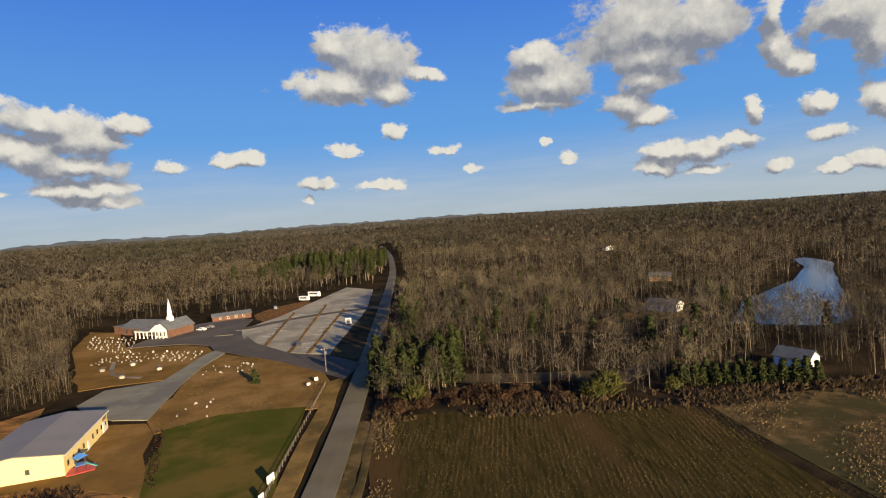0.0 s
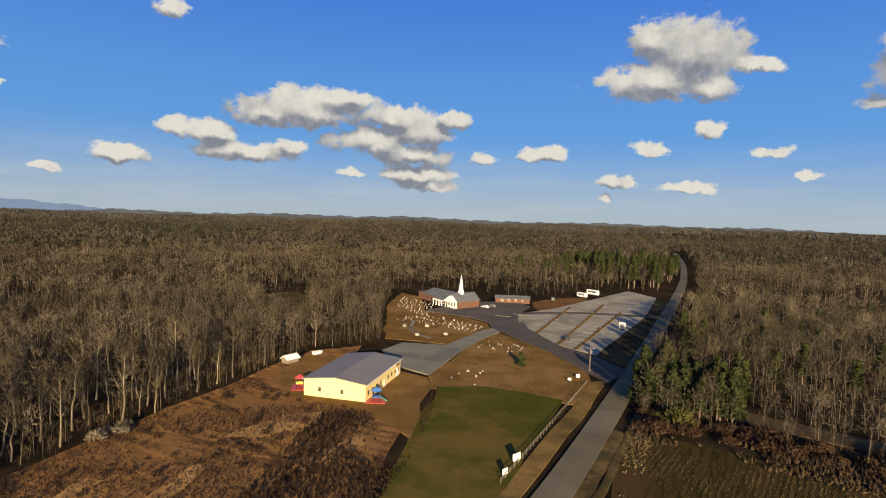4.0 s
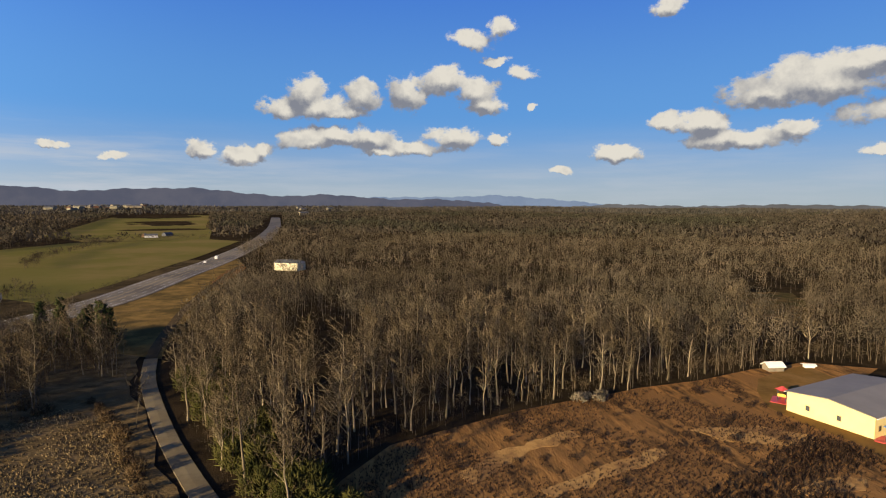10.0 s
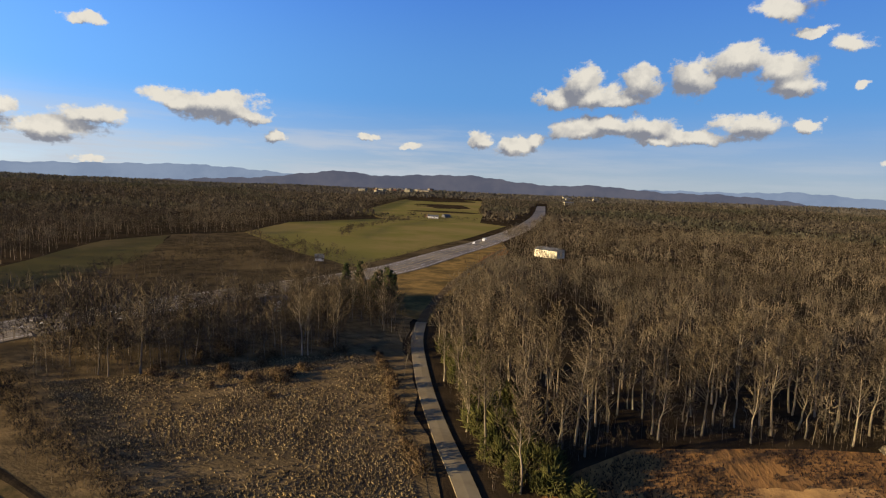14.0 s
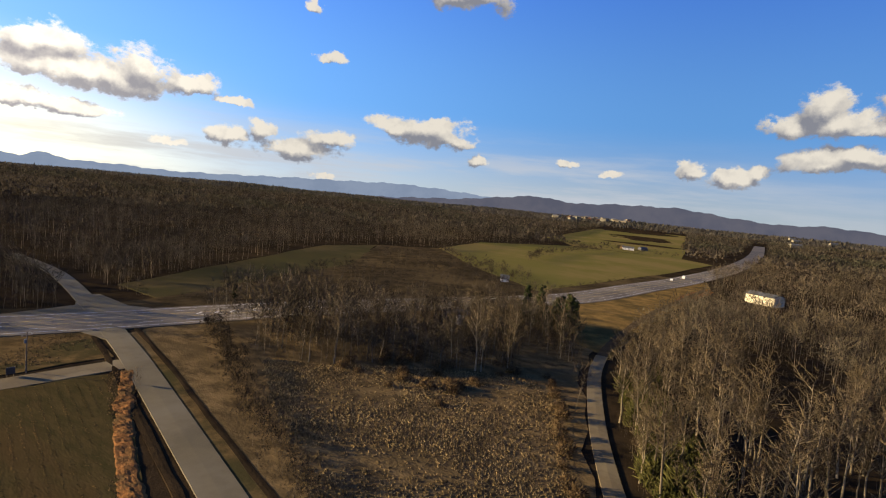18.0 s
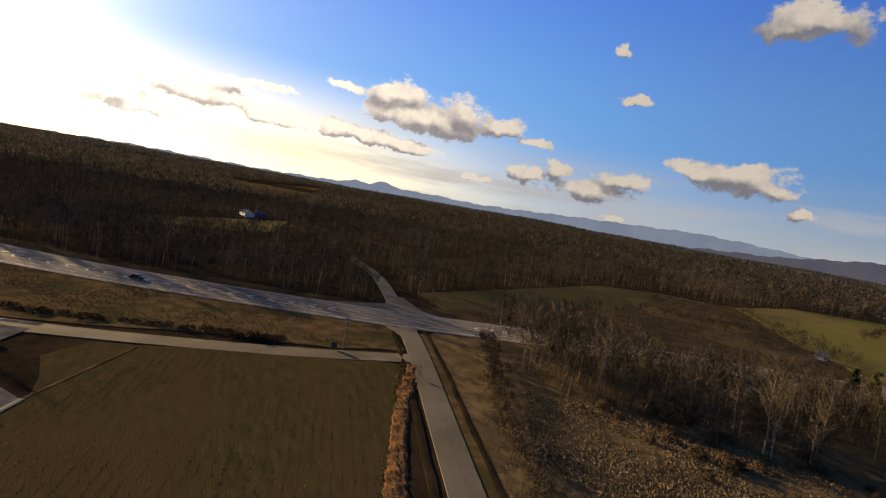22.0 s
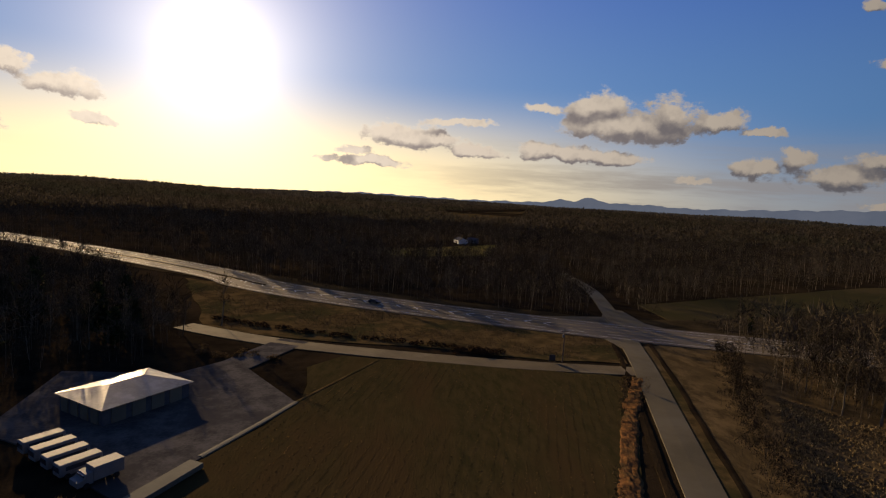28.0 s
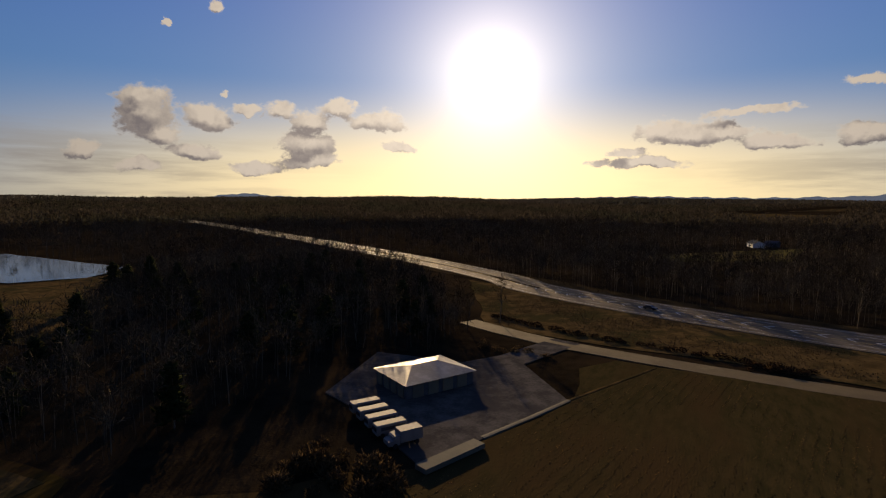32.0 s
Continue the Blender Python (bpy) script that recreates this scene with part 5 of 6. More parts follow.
tussocks("verge_weeds", [(58, -152), (95, -225), (20, -194), (-60, -163), (-58, -134), (0, -141)], 0.95, 37, 0.32, 0.15, M_brush, "olive and tan weeds on a verge", 2)
tussocks("bank_weeds", [(-60, -122), (-52, -122), (-42, -97), (-32, -72), (-20, -40), (-23, -36), (-35, -72), (-47, -97)], 0.7, 40, 0.45, 0.12, M_brush, "tan weeds on an eroded clay bank", 2)
tussocks("hill_grass", [(-72, 132), (-79, 141), (-87, 188), (-85, 210), (-60, 194), (-38, 172), (-35, 142)], 1.2, 38, 0.25, 0.12, M_tussock, "short tan grass on a knoll", 2)
tussocks("edge_weeds", [(-18, 134), (-18, 126), (60, 119), (120, 117), (120, 130), (62, 131), (25, 137)], 1.0, 34, 1.1, 0.22, M_brush, "tan weeds along a field edge", 3)
tussocks("ditch_weeds", [(-46, 52), (-57, 96), (-72, 132), (-70.5, 133), (-54.5, 97), (-44, 56)], 0.8, 35, 0.45, 0.14, M_redbrush, "dark weeds in a drainage ditch", 3)

# ---- buildings ----


def add_window(parent, x0, x1, z0, z1, y, face=-1, trim=None, glass=None):
    """A framed window in a wall that faces along y."""
    w = part("window", block((x0, y - 0.06, z0), (x1, y + 0.06, z1), 0.015), trim or M_white, parent)
    part("pane", block((x0 + 0.1, y + face * 0.085 - 0.02, z0 + 0.1), (x1 - 0.1, y + face * 0.085 + 0.02, z1 - 0.1)), glass or M_glass, w)


def gable_house(m, wide, long, eave, rise, wall, roof, label, category="house", name="house", windows=(), doors=(), over=0.4, group=""):
    """A plain house with a pitched roof along y; windows and doors as (x side or end, along, low, high, width)."""
    h = holder(name, m, label, category, group)
    w, l = wide / 2, long / 2
    part("wall", prism([(-w, -0.2), (w, -0.2), (w, eave), (0, eave + rise), (-w, eave)], -l, l), wall, h)
    t = 0.18
    k = rise / w
    part("roof", prism([(-w - over, eave - k * over + 0.02), (0, eave + rise + 0.02), (w + over, eave - k * over + 0.02), (w + over, eave - k * over + t), (0, eave + rise + t + 0.05), (-w - over, eave - k * over + t)], -l - over, l + over), roof, h)
    for end, along, low, high, width, trim in windows:
        if end in ("front", "back"):
            s = -1 if end == "front" else 1
            add_window(h, along - width / 2, along + width / 2, low, high, s * l, s, trim)
        else:
            s = -1 if end == "left" else 1
            p = part("window", block((s * w - 0.06, along - width / 2, low), (s * w + 0.06, along + width / 2, high), 0.015), trim, h)
            part("pane", block((s * (w + 0.085) - 0.02, along - width / 2 + 0.1, low + 0.1), (s * (w + 0.085) + 0.02, along + width / 2 - 0.1, high - 0.1)), M_glass, p)
    return h


# the metal building: long axis along local y
turn = math.degrees(math.atan2(27.5, -7.2)) - 90
hall_at = pose(-92.3, 122.4, 0, 0, 0, turn)
wins = [("front", -4.2, 1.5, 2.7, 0.9, M_brown), ("front", 2.2, 1.5, 2.7, 0.9, M_brown)]
wins += [("right", -12 + 3.0 * i, 1.4, 2.6, 1.0, M_brown) for i in range(9) if i != 4]
hall = gable_house(hall_at, 17.6, 28.0, 4.6, 1.0, M_cream, M_roof, "cream metal-sided hall with a low grey metal roof", "building", "metal_hall", wins)
part("door", block((8.75, -0.6, 0), (8.9, 0.5, 2.1), 0.02), M_white, hall, "white entrance door")
part("door", block((8.75, 10.2, 0), (8.9, 12.6, 2.6), 0.02), M_white, hall, "white double door")
part("sign_board", block((8.82, 10.0, 3.0), (8.95, 13.0, 4.0), 0.02), M_brown, hall, "brown wall sign")
for sx in (-1, 1):
    part("gutter", block((sx * 9.25 - 0.12, -14.3, 4.38), (sx * 9.25 + 0.12, 14.3, 4.52), 0.02), M_white, hall)


def play_set(m, roof, slide, label):
    h = holder("play_structure", m, label, "playground")
    part("mat", block((-2.6, -2.2, 0), (2.6, 2.2, 0.14), 0.05), M_red, h, "red rubber mat")
    for sx in (-0.9, 0.9):
        for sy in (-0.9, 0.9):
            part("leg", post(0.08, 0.08, 0.1, 2.9, sx, sy), M_dark, h)
    part("deck", block((-1, -1, 1.2), (1, 1, 1.35), 0.03), roof, h)
    part("roof", post(1.6, 0.1, 2.8, 3.7, sides=4), roof, h)
    part("slide", prism([(0.9, 1.3), (2.6, 0.2), (2.9, 0.2), (2.9, 0.3), (2.6, 0.35), (0.9, 1.45)], -0.35, 0.35), slide, h)
    part("panel", block((-1.05, -0.9, 1.35), (-0.95, 0.9, 2.0), 0.02), M_yellow, h)
    return h


play_set(pose(-78.4, 113.4, 0.08, 0, 0, 30), M_bluep, M_greenp, "blue and teal play structure on a red mat")
play_set(pose(-102.5, 110.5, 0.08, 0, 0, 130), M_red, M_yellow, "red and yellow play structure on a red mat")
gable_house(pose(-124.0, 128.5, 0, 0, 0, -8), 3.0, 4.6, 1.5, 0.9, M_gravel, M_white, "small white-roofed shed by the woods", "shed", "shed")
gable_house(pose(-124.0, 141, 0, 0, 0, -20), 1.3, 2.8, 0.8, 0.2, M_white, M_white, "low white storage trailer at the wood's edge", "shed", "shed")

# concrete and asphalt round the church
sheet("concrete_pad", [(-108.7, 158.6), (-109.2, 172.8), (-93.5, 179), (-93.8, 214), (-92, 219), (-86, 214), (-86.5, 196), (-84.5, 172), (-78.9, 141.5), (-89.5, 143.5), (-100, 150)], 0.13, M_concrete, "pale concrete yard and drive behind a metal hall", "pavement", seed=41, ragged=0.15)
sheet("church_asphalt", [(-140, 240), (-134, 283), (-112, 300), (-99.4, 290), (-96, 262), (-90, 246), (-84, 232), (-84, 214), (-92, 219), (-99, 231), (-112, 238)], 0.14, M_black, "black asphalt drive in front of a church", "pavement", seed=42, ragged=0.2)
sheet("church_link", [(-87, 244), (-84.5, 214), (-58, 193), (-30, 165), (-27, 182), (-41, 196), (-58, 205), (-78, 228)], 0.15, M_black, "dark asphalt drive from the road to a church", "road", seed=43, ragged=0.2)
sheet("car_park", [(-100, 250), (-86, 291), (-66, 402), (-44, 378), (-38.5, 294), (-41, 198), (-58, 206), (-80, 228)], 0.10, M_lot, "pale worn asphalt car park", "car park", seed=44, ragged=0.3)
sheet("roadside_grass", [(-41, 198), (-38.5, 294), (-43, 365), (-36, 372), (-30.5, 270), (-29, 186)], 0.11, M_ground, "dark dry grass strip beside a car park", "verge", seed=45, ragged=0.4)
for k, (a, b) in enumerate((((-58, 206), (-66, 320)), ((-72, 220), (-80, 300)), ((-50, 202), (-52, 300)))):
    ribbon("planting_strip", [a, ((a[0] + b[0]) / 2, (a[1] + b[1]) / 2), b], 1.3, 0.22, M_hill, "brown planted strip between parking bays", category="verge", ragged=0.4)
rng = random.Random(31)
thicket("car_park_shrubs", [(a[0] + (b[0] - a[0]) * i / 13 + rng.uniform(-0.3, 0.3), a[1] + (b[1] - a[1]) * i / 13) for a, b in (((-58, 206), (-66, 320)), ((-72, 220), (-80, 300)), ((-50, 202), (-52, 300))) for i in range(14)], 27, 0.8, 1.0, M_brush, "small brown shrubs in car park strips", 60)
sheet("clay_patch", [(-87, 276), (-85.1, 300), (-79, 322), (-72, 331), (-84, 345), (-98, 330), (-104, 305), (-98, 290)], 0.05, M_redclay, "bare orange clay beside a car park", "ground", seed=48)
sheet("junction_apron", [(-44, -171), (-60, -160), (-62.5, -148), (-69, -149), (-71, -158), (-92, -160), (-92, -168), (-50, -176)], 0.07, M_asphalt, "flared grey paving where a road meets a highway", "road", seed=46, ragged=0.2)
sheet("junction_apron", [(-92, -172), (-84, -184), (-84, -206), (-77, -207), (-71, -192), (-48, -188), (-48, -178)], 0.07, M_asphalt, "flared grey paving where a road meets a highway", "road", seed=47, ragged=0.2)
ribbon("car_park_aisle", [(-97, 262), (-70, 285), (-30, 300)], 6.0, 0.17, M_black, "black asphalt aisle across a car park")
for i in range(14):
    a = Vector((-57 + 0.4 * i, 212 + i * 8.0, 0))
    part("bay_line", block((a.x, a.y, 0.17), (a.x + 6.0, a.y + 0.22, 0.202)), M_line, bpy.data.objects["car_park"])
for i in range(10):
    a = Vector((-79, 240 + i * 6.0, 0))
    part("bay_line", block((a.x, a.y, 0.17), (a.x + 6.0, a.y + 0.22, 0.202)), M_line, bpy.data.objects["car_park"])
for i in range(6):
    part("kerb_island", block((-104 + i * 1.2, 250 + i * 2, 0.2), (-96 + i * 1.2, 250.4 + i * 2, 0.40)), M_concrete, bpy.data.objects["church_asphalt"]) if i in (0, 5) else None

# the church: brick body, white porch, gabled front and steeple
ch = holder("church", pose(-144, 274, 0, 0, 0, -24) @ Matrix.Diagonal((0.88, 0.88, 0.88, 1)), "red-brick church with grey roof, white porch and steeple", "church")
body = part("wall", prism([(-7.5, -0.2), (7.5, -0.2), (7.5, 4.2), (0, 7.4), (-7.5, 4.2)], -17, 17), M_brick, ch)
body.rotation_euler[2] = radians(90)
roof = part("roof", prism([(-8.2, 4.0), (0, 7.5), (8.2, 4.0), (8.2, 4.25), (0, 7.8), (-8.2, 4.25)], -17.6, 17.6), M_shingle, ch)
roof.rotation_euler[2] = radians(90)
wing = part("gable_wing", prism([(-5.5, -0.2), (5.5, -0.2), (5.5, 4.6), (0, 8.6), (-5.5, 4.6)], -12, 5), M_brick, ch)
wing.location = (19.5, 0, 0)
wroof = part("roof", prism([(-6.2, 4.3), (0, 8.7), (6.2, 4.3), (6.2, 4.6), (0, 9.05), (-6.2, 4.6)], -12.6, 5.6), M_shingle, ch)
wroof.location = (19.5, 0, 0)
front = part("front", prism([(-4.6, 0), (4.6, 0), (4.6, 4.3), (0, 7.9), (-4.6, 4.3)], -12.3, -12.02), M_white, ch, "white gabled church front")
front.location = (19.5, 0, 0)
for dx in (-2.8, 0, 2.8):
    part("window", block((19.5 + dx - 0.55, -12.42, 1.2), (19.5 + dx + 0.55, -12.3, 4.4 if dx else 5.6), 0.05), M_glass, ch)
for dx in (-4.2, -1.4, 1.4, 4.2):
    part("column", post(0.28, 0.24, 0, 4.0, 19.5 + dx, -14.2, 10), M_white, ch)
part("pediment", prism([(14.3, 3.9), (24.7, 3.9), (24.7, 4.3), (19.5, 7.6), (14.3, 4.3)], -15.0, -12.4), M_white, ch)
st = part("steeple", block((18.2, -6.6, 7.4), (20.8, -4.0, 10.6), 0.06), M_white, ch, "white church steeple")
part("belfry", block((18.6, -6.2, 10.6), (20.4, -4.4, 13.0), 0.05), M_white, st)
part("spire", post(1.25, 0.04, 13.0, 20.5, 19.5, -5.3, 8), M_white, st)
porch = part("porch", block((2, -14.5, 3.3), (12, -7.4, 4.1), 0.06), M_white, ch, "white arched drive-through porch")
part("porch_roof", prism([(1.6, 4.1), (12.4, 4.1), (7, 5.4)], -14.8, -7.2), M_shingle, porch)
for px in (2.5, 5.6, 8.7, 11.5):
    for py in (-14.1, -8.0):
        part("pillar", post(0.34, 0.3, 0, 3.35, px, py, 8), M_white, porch)
for i in range(6):
    part("window", block((-14 + i * 4.6, -7.62, 1.2), (-12.9 + i * 4.6, -7.45, 3.2), 0.03), M_glass, ch) if not 1.0 < -14 + i * 4.6 < 12.5 else None
part("annex", block((-26, -6, -0.2), (-17.1, 6, 4.4), 0.05), M_brick, ch, "low flat-roofed brick annex")
part("annex_roof", block((-26.4, -6.4, 4.4), (-16.8, 6.4, 4.7), 0.05), M_shingle, ch)

gable_house(pose(-114, 298.5, 0, 0, 0, -67), 7.5, 20, 2.6, 1.3, M_brick, M_shingle, "low brick annex house beside a church", "building", "annex_house", [("right", -6 + 4 * i, 1.0, 2.2, 1.2, M_white) for i in range(4)])


def vehicle(m, long, wide, tall, paint, name, label, group="", cab=0.0):
    """A van, bus, car or lorry: body, glass, wheels."""
    h = holder(name, m, label, name.replace("_", " "), group)
    w = wide / 2
    if cab:
        part("box_body", block((-w, -long / 2, 0.7), (w, long / 2 - cab, tall), 0.06), paint, h)
        part("cab", prism([(long / 2 - cab + 0.05, 0.5), (long / 2, 0.5), (long / 2, 1.2), (long / 2 - cab * 0.35, 1.35), (long / 2 - cab * 0.55, tall * 0.75), (long / 2 - cab + 0.05, tall * 0.78)], -w, w), paint, h).rotation_euler[2] = radians(90)
        part("windscreen", block((-w * 0.85, long / 2 - cab * 0.5, 1.35), (w * 0.85, long / 2 - cab * 0.42, tall * 0.7), 0.02), M_glass, h)
    elif tall < 1.8:
        part("body", prism([(-long / 2, 0.35), (long / 2, 0.35), (long / 2, 0.8), (long * 0.22, 0.95), (long * 0.08, tall), (-long * 0.28, tall), (-long * 0.42, 0.95), (-long / 2, 0.9)], -w, w), paint, h).rotation_euler[2] = radians(90)
        part("windows", block((-w - 0.01, -long * 0.3, 0.98), (w + 0.01, long * 0.13, tall - 0.14), 0.02), M_glass, h)
    else:
        part("body", block((-w, -long / 2, 0.45), (w, long / 2, tall), 0.14), paint, h)
        part("side_windows", block((-w - 0.015, -long * 0.42, tall * 0.55), (w + 0.015, long * 0.36, tall * 0.82), 0.02), M_glass, h)
        part("windscreen", block((-w * 0.86, long / 2 - 0.05, tall * 0.5), (w * 0.86, long / 2 + 0.02, tall * 0.86), 0.02), M_glass, h)
    for sx in (-1, 1):
        for sy in (-0.32, 0.32):
            bm = post(0.42, 0.42, -0.14, 0.14, sides=12)
            bmesh.ops.rotate(bm, matrix=Matrix.Rotation(radians(90), 3, "Y"), verts=bm.verts)
            bmesh.ops.translate(bm, vec=(sx * (w - 0.1), sy * long, 0.42), verts=bm.verts)
            part("wheel", bm, M_tyre, h)
    return h


vehicle(pose(-85, 347, 0.2, 0, 0, 62), 7.0, 2.5, 3.0, M_white, "box_trailer", "white box trailer at the edge of a car park")
vehicle(pose(-82, 363, 0.2, 0, 0, 62), 9.0, 2.5, 3.4, M_white, "box_trailer", "long white box trailer at the edge of a car park")
vehicle(pose(-118, 268, 0.22, 0, 0, 70), 4.8, 1.8, 1.5, M_white, "car", "white car parked before a church")
vehicle(pose(-116, 273, 0.22, 0, 0, 70), 4.8, 1.8, 1.5, M_silver, "car", "silver car parked before a church")
vehicle(pose(-96, 320, 0.2, 0, 0, 20), 5.2, 1.9, 1.8, M_silver, "pickup", "silver pickup on bare ground")
vehicle(pose(-57, 216, 0.24, 0, 0, 10), 4.4, 1.8, 1.5, M_dark, "car", "dark car in a car park")
sb = holder("notice_board", pose(-42.2, 252.3, 0.12, 0, 0, 15), "white box-shaped notice board on dark grass", "sign")
part("board", block((-1.3, -0.25, 0.7), (1.3, 0.25, 3.4), 0.05), M_white, sb)
part("panel", block((-1.05, -0.29, 1.2), (1.05, -0.25, 3.0)), M_silver, sb)
part("plinth", block((-1.1, -0.3, 0), (1.1, 0.3, 0.7), 0.04), M_brick, sb)


def utility_pole(px, py, tall, yaw):
    h = holder("utility_pole", pose(px, py, float(lift(px, py)), 0, 0, yaw), "weathered wooden utility pole with a crossarm", "utility pole", "utility poles")
    part("shaft", post(0.17, 0.11, -0.4, tall), M_wood, h)
    part("crossarm", block((-1.2, -0.07, tall - 0.9), (1.2, 0.07, tall - 0.72)), M_wood, h)
    for dx in (-1.05, 0.0, 1.05):
        part("insulator", post(0.06, 0.04, tall - 0.72, tall - 0.5, dx, 0, 6), M_white, h)
    part("transformer", post(0.25, 0.25, tall - 2.4, tall - 1.5, 0.35, 0, 10), M_silver, h)


for q in ((-37.8, 174.3, 8.6, 10), (-22, 240, 10, 0), (-25, 330, 10, 0), (-40, -132, 9, 20)):
    utility_pole(*q)

# graves
stone = bmesh.new()
block((-0.45, -0.1, 0.15), (0.45, 0.1, 1.0), 0.04, stone)
plinth = bmesh.new()
block((-0.6, -0.2, -0.05), (0.6, 0.2, 0.15), 0.02, plinth)
first = holder("gravestone", pose(-120, 225, 0.05), "pale granite gravestone on brown turf", "gravestone", "gravestones of the churchyard")
part("headstone", stone, M_granite, first)
part("plinth", plinth, M_granite, first)
rng = random.Random(77)
spots = []
for row in range(6):
    for i in range(15):
        t = i / 14
        spots.append((-137 + 40 * t + rng.uniform(-0.6, 0.6), 224 - 6 * t - row * 2.7 + 4 * sin(t * 3) + rng.uniform(-0.5, 0.5)))
for row in range(9):
    for i in range(11):
        spots.append((-173 + i * 2.6 + row * 1.9 + rng.uniform(-0.5, 0.5), 272 - row * 4.0 - i * 1.1 + rng.uniform(-0.6, 0.6)))
for i in range(22):
    spots.append((-80 + rng.uniform(-5, 14), 190 + rng.uniform(-7, 5)))
for i in range(12):
    spots.append((rng.uniform(-72, -62), rng.uniform(135, 160)))
spots = [s for s in spots if rng.random() > 0.12]
for s in spots[1:]:
    k = rng.uniform(0.34, 0.70)
    c = copy_thing(first, pose(s[0], s[1], 0.05, 0, 0, rng.uniform(-12, 12) + 15))
    c.scale = (k, k, k * rng.uniform(0.7, 1.2))
for q in ((-112, 188), (-103, 196), (-126, 200), (-118, 206)):
    gable_house(pose(q[0], q[1], 0.05, 0, 0, 30), 1.5, 2.6, 0.8, 0.25, M_granite, M_gravel, "small pale family tomb on brown turf", "tomb", "tomb", group="tombs")
plant_evergreens([(-59, 168)], 12, 4.4, 2.1, 0.0, "evergreen_bush", "lone round dark evergreen on a bare knoll", "")
ribbon("mown_path", [(-104, 186), (-118, 193), (-130, 214)], 1.6, 0.08, M_gravel, "worn tan path across turf", category="path")

# fence along the lawn, and small things by the road
fence = holder("wire_fence", pose(0, 0, 0), "low pale post and rail fence beside the lawn", "fence")
p0, p1 = Vector((-33.3, 90, 0)), Vector((-35.4, 161, 0))
for i in range(30):
    q = p0.lerp(p1, i / 29)
    part("post", post(0.06, 0.05, -0.1, 1.15, q.x, q.y, 6), M_gravel, fence)
    if i < 29:
        e = p0.lerp(p1, (i + 1) / 29)
        for z in (0.5, 0.95):
            part("rail", block((min(q.x, e.x) - 0.03, q.y, z), (max(q.x, e.x) + 0.02, e.y, z + 0.05)), M_gravel, fence)


def small_sign(px, py, yaw, wide, tall, label, paint=None):
    h = holder("sign", pose(px, py, 0.05, 0, 0, yaw), label, "sign")
    part("board", block((-wide / 2, -0.08, tall * 0.25), (wide / 2, 0.08, tall), 0.03), paint or M_white, h)
    for dx in (-wide * 0.35, wide * 0.35):
        part("post", block((dx - 0.05, -0.05, -0.1), (dx + 0.05, 0.05, tall * 0.4)), M_wood, h)


small_sign(-39.0, 164.6, 20, 1.1, 1.4, "white roadside sign board on turf")
small_sign(-40.5, 160.5, 20, 1.0, 1.0, "small white sign board on turf")
small_sign(-33.9, 99.5, 70, 2.2, 2.0, "white sign board at the foot of a lawn")
small_sign(-33.7, 93.0, 70, 1.4, 1.6, "white sign board at the foot of a lawn")
small_sign(-37, -131, 0, 1.6, 2.0, "dark box-like sign on grass by a service road", M_dark)

# ---- beyond the lane ----
gable_house(pose(-398, -24, 0, 0, 0, -28), 11, 19, 5.5, 1.8, M_lightwall, M_shingle, "cream barn with a grey roof above the woods", "barn", "barn", [("left", 0, 0.2, 3.4, 3.0, M_white)])
gable_house(pose(-166, -104, 0, 0, 0, 60), 1.8, 2.0, 3.2, 0.4, M_white, M_white, "small white shed among bare trees", "shed", "shed")
gable_house(pose(-172, -110, 0, 0, 0, 60), 6.5, 11, 2.5, 1.4, M_shingle, M_shingle, "dull grey house among bare trees", "house", "house")
for q, w, l, e, col, txt in (((-812, -236, 20), 8, 16, 3.2, M_white, "white farmhouse beyond a pasture"), ((-830, -250, 100), 7, 12, 3, M_brown, "brown farm shed beyond a pasture"), ((-850, -225, 60), 7, 14, 3, M_shingle, "grey farm shed beyond a pasture"), ((-40, -497, 10), 9, 18, 3.2, M_white, "white farmhouse on a meadow"), ((-52, -505, 60), 6, 10, 3, M_shingle, "grey farm shed on a meadow"), ((99.6, 231, 40), 8, 13, 2.8, M_white, "white house with a dark roof in the woods"), ((135, 318, 70), 8, 12, 2.8, M_brown, "tan house in the woods"), ((98, 144, 30), 6, 9, 2.6, M_white, "pale house behind an evergreen screen"), ((183, 556, 0), 9, 13, 3, M_white, "white house far off in the woods"), ((173, 810, 0), 9, 13, 3, M_brown, "tan house far off in the woods"), ((-290, -154, 30), 3, 5, 2.2, M_white, "small white hut by a pasture")):
    gable_house(pose(q[0], q[1], float(lift(q[0], q[1])), 0, 0, q[2]), w, l, e, 2.0, col, M_shingle, txt, "house", "house", [("front", 0, 1, 2.2, 1.2, M_white), ("right", 2, 1, 2.2, 1.4, M_white), ("left", -2, 1, 2.2, 1.4, M_white)])
rng = random.Random(6)
for i in range(26):
    b = radians(rng.uniform(106, 114))
    r = rng.uniform(2200, 2550)
    q = (-r * sin(b), r * cos(b))
    gable_house(pose(*q, float(lift(*q)) + 12, 0, 0, rng.uniform(0, 180)), rng.uniform(10, 18), rng.uniform(16, 36), rng.uniform(4, 8), 3.0, rng.choice([M_gravel, M_concrete, M_brick, M_concrete]), rng.choice([M_concrete, M_shingle, M_yard]), "pale town building far across the fields", "building", "town_building", group="distant town")
for q in ((-2480, 330), (-2515, -113), (-2300, -90), (-2380, 20), (-1580, -60)):
    gable_house(pose(*q, float(lift(*q)) + 8, 0, 0, 30), 14, 26, 7, 3, M_concrete, M_shingle, "pale house on the far woods' skyline", "house", "house")

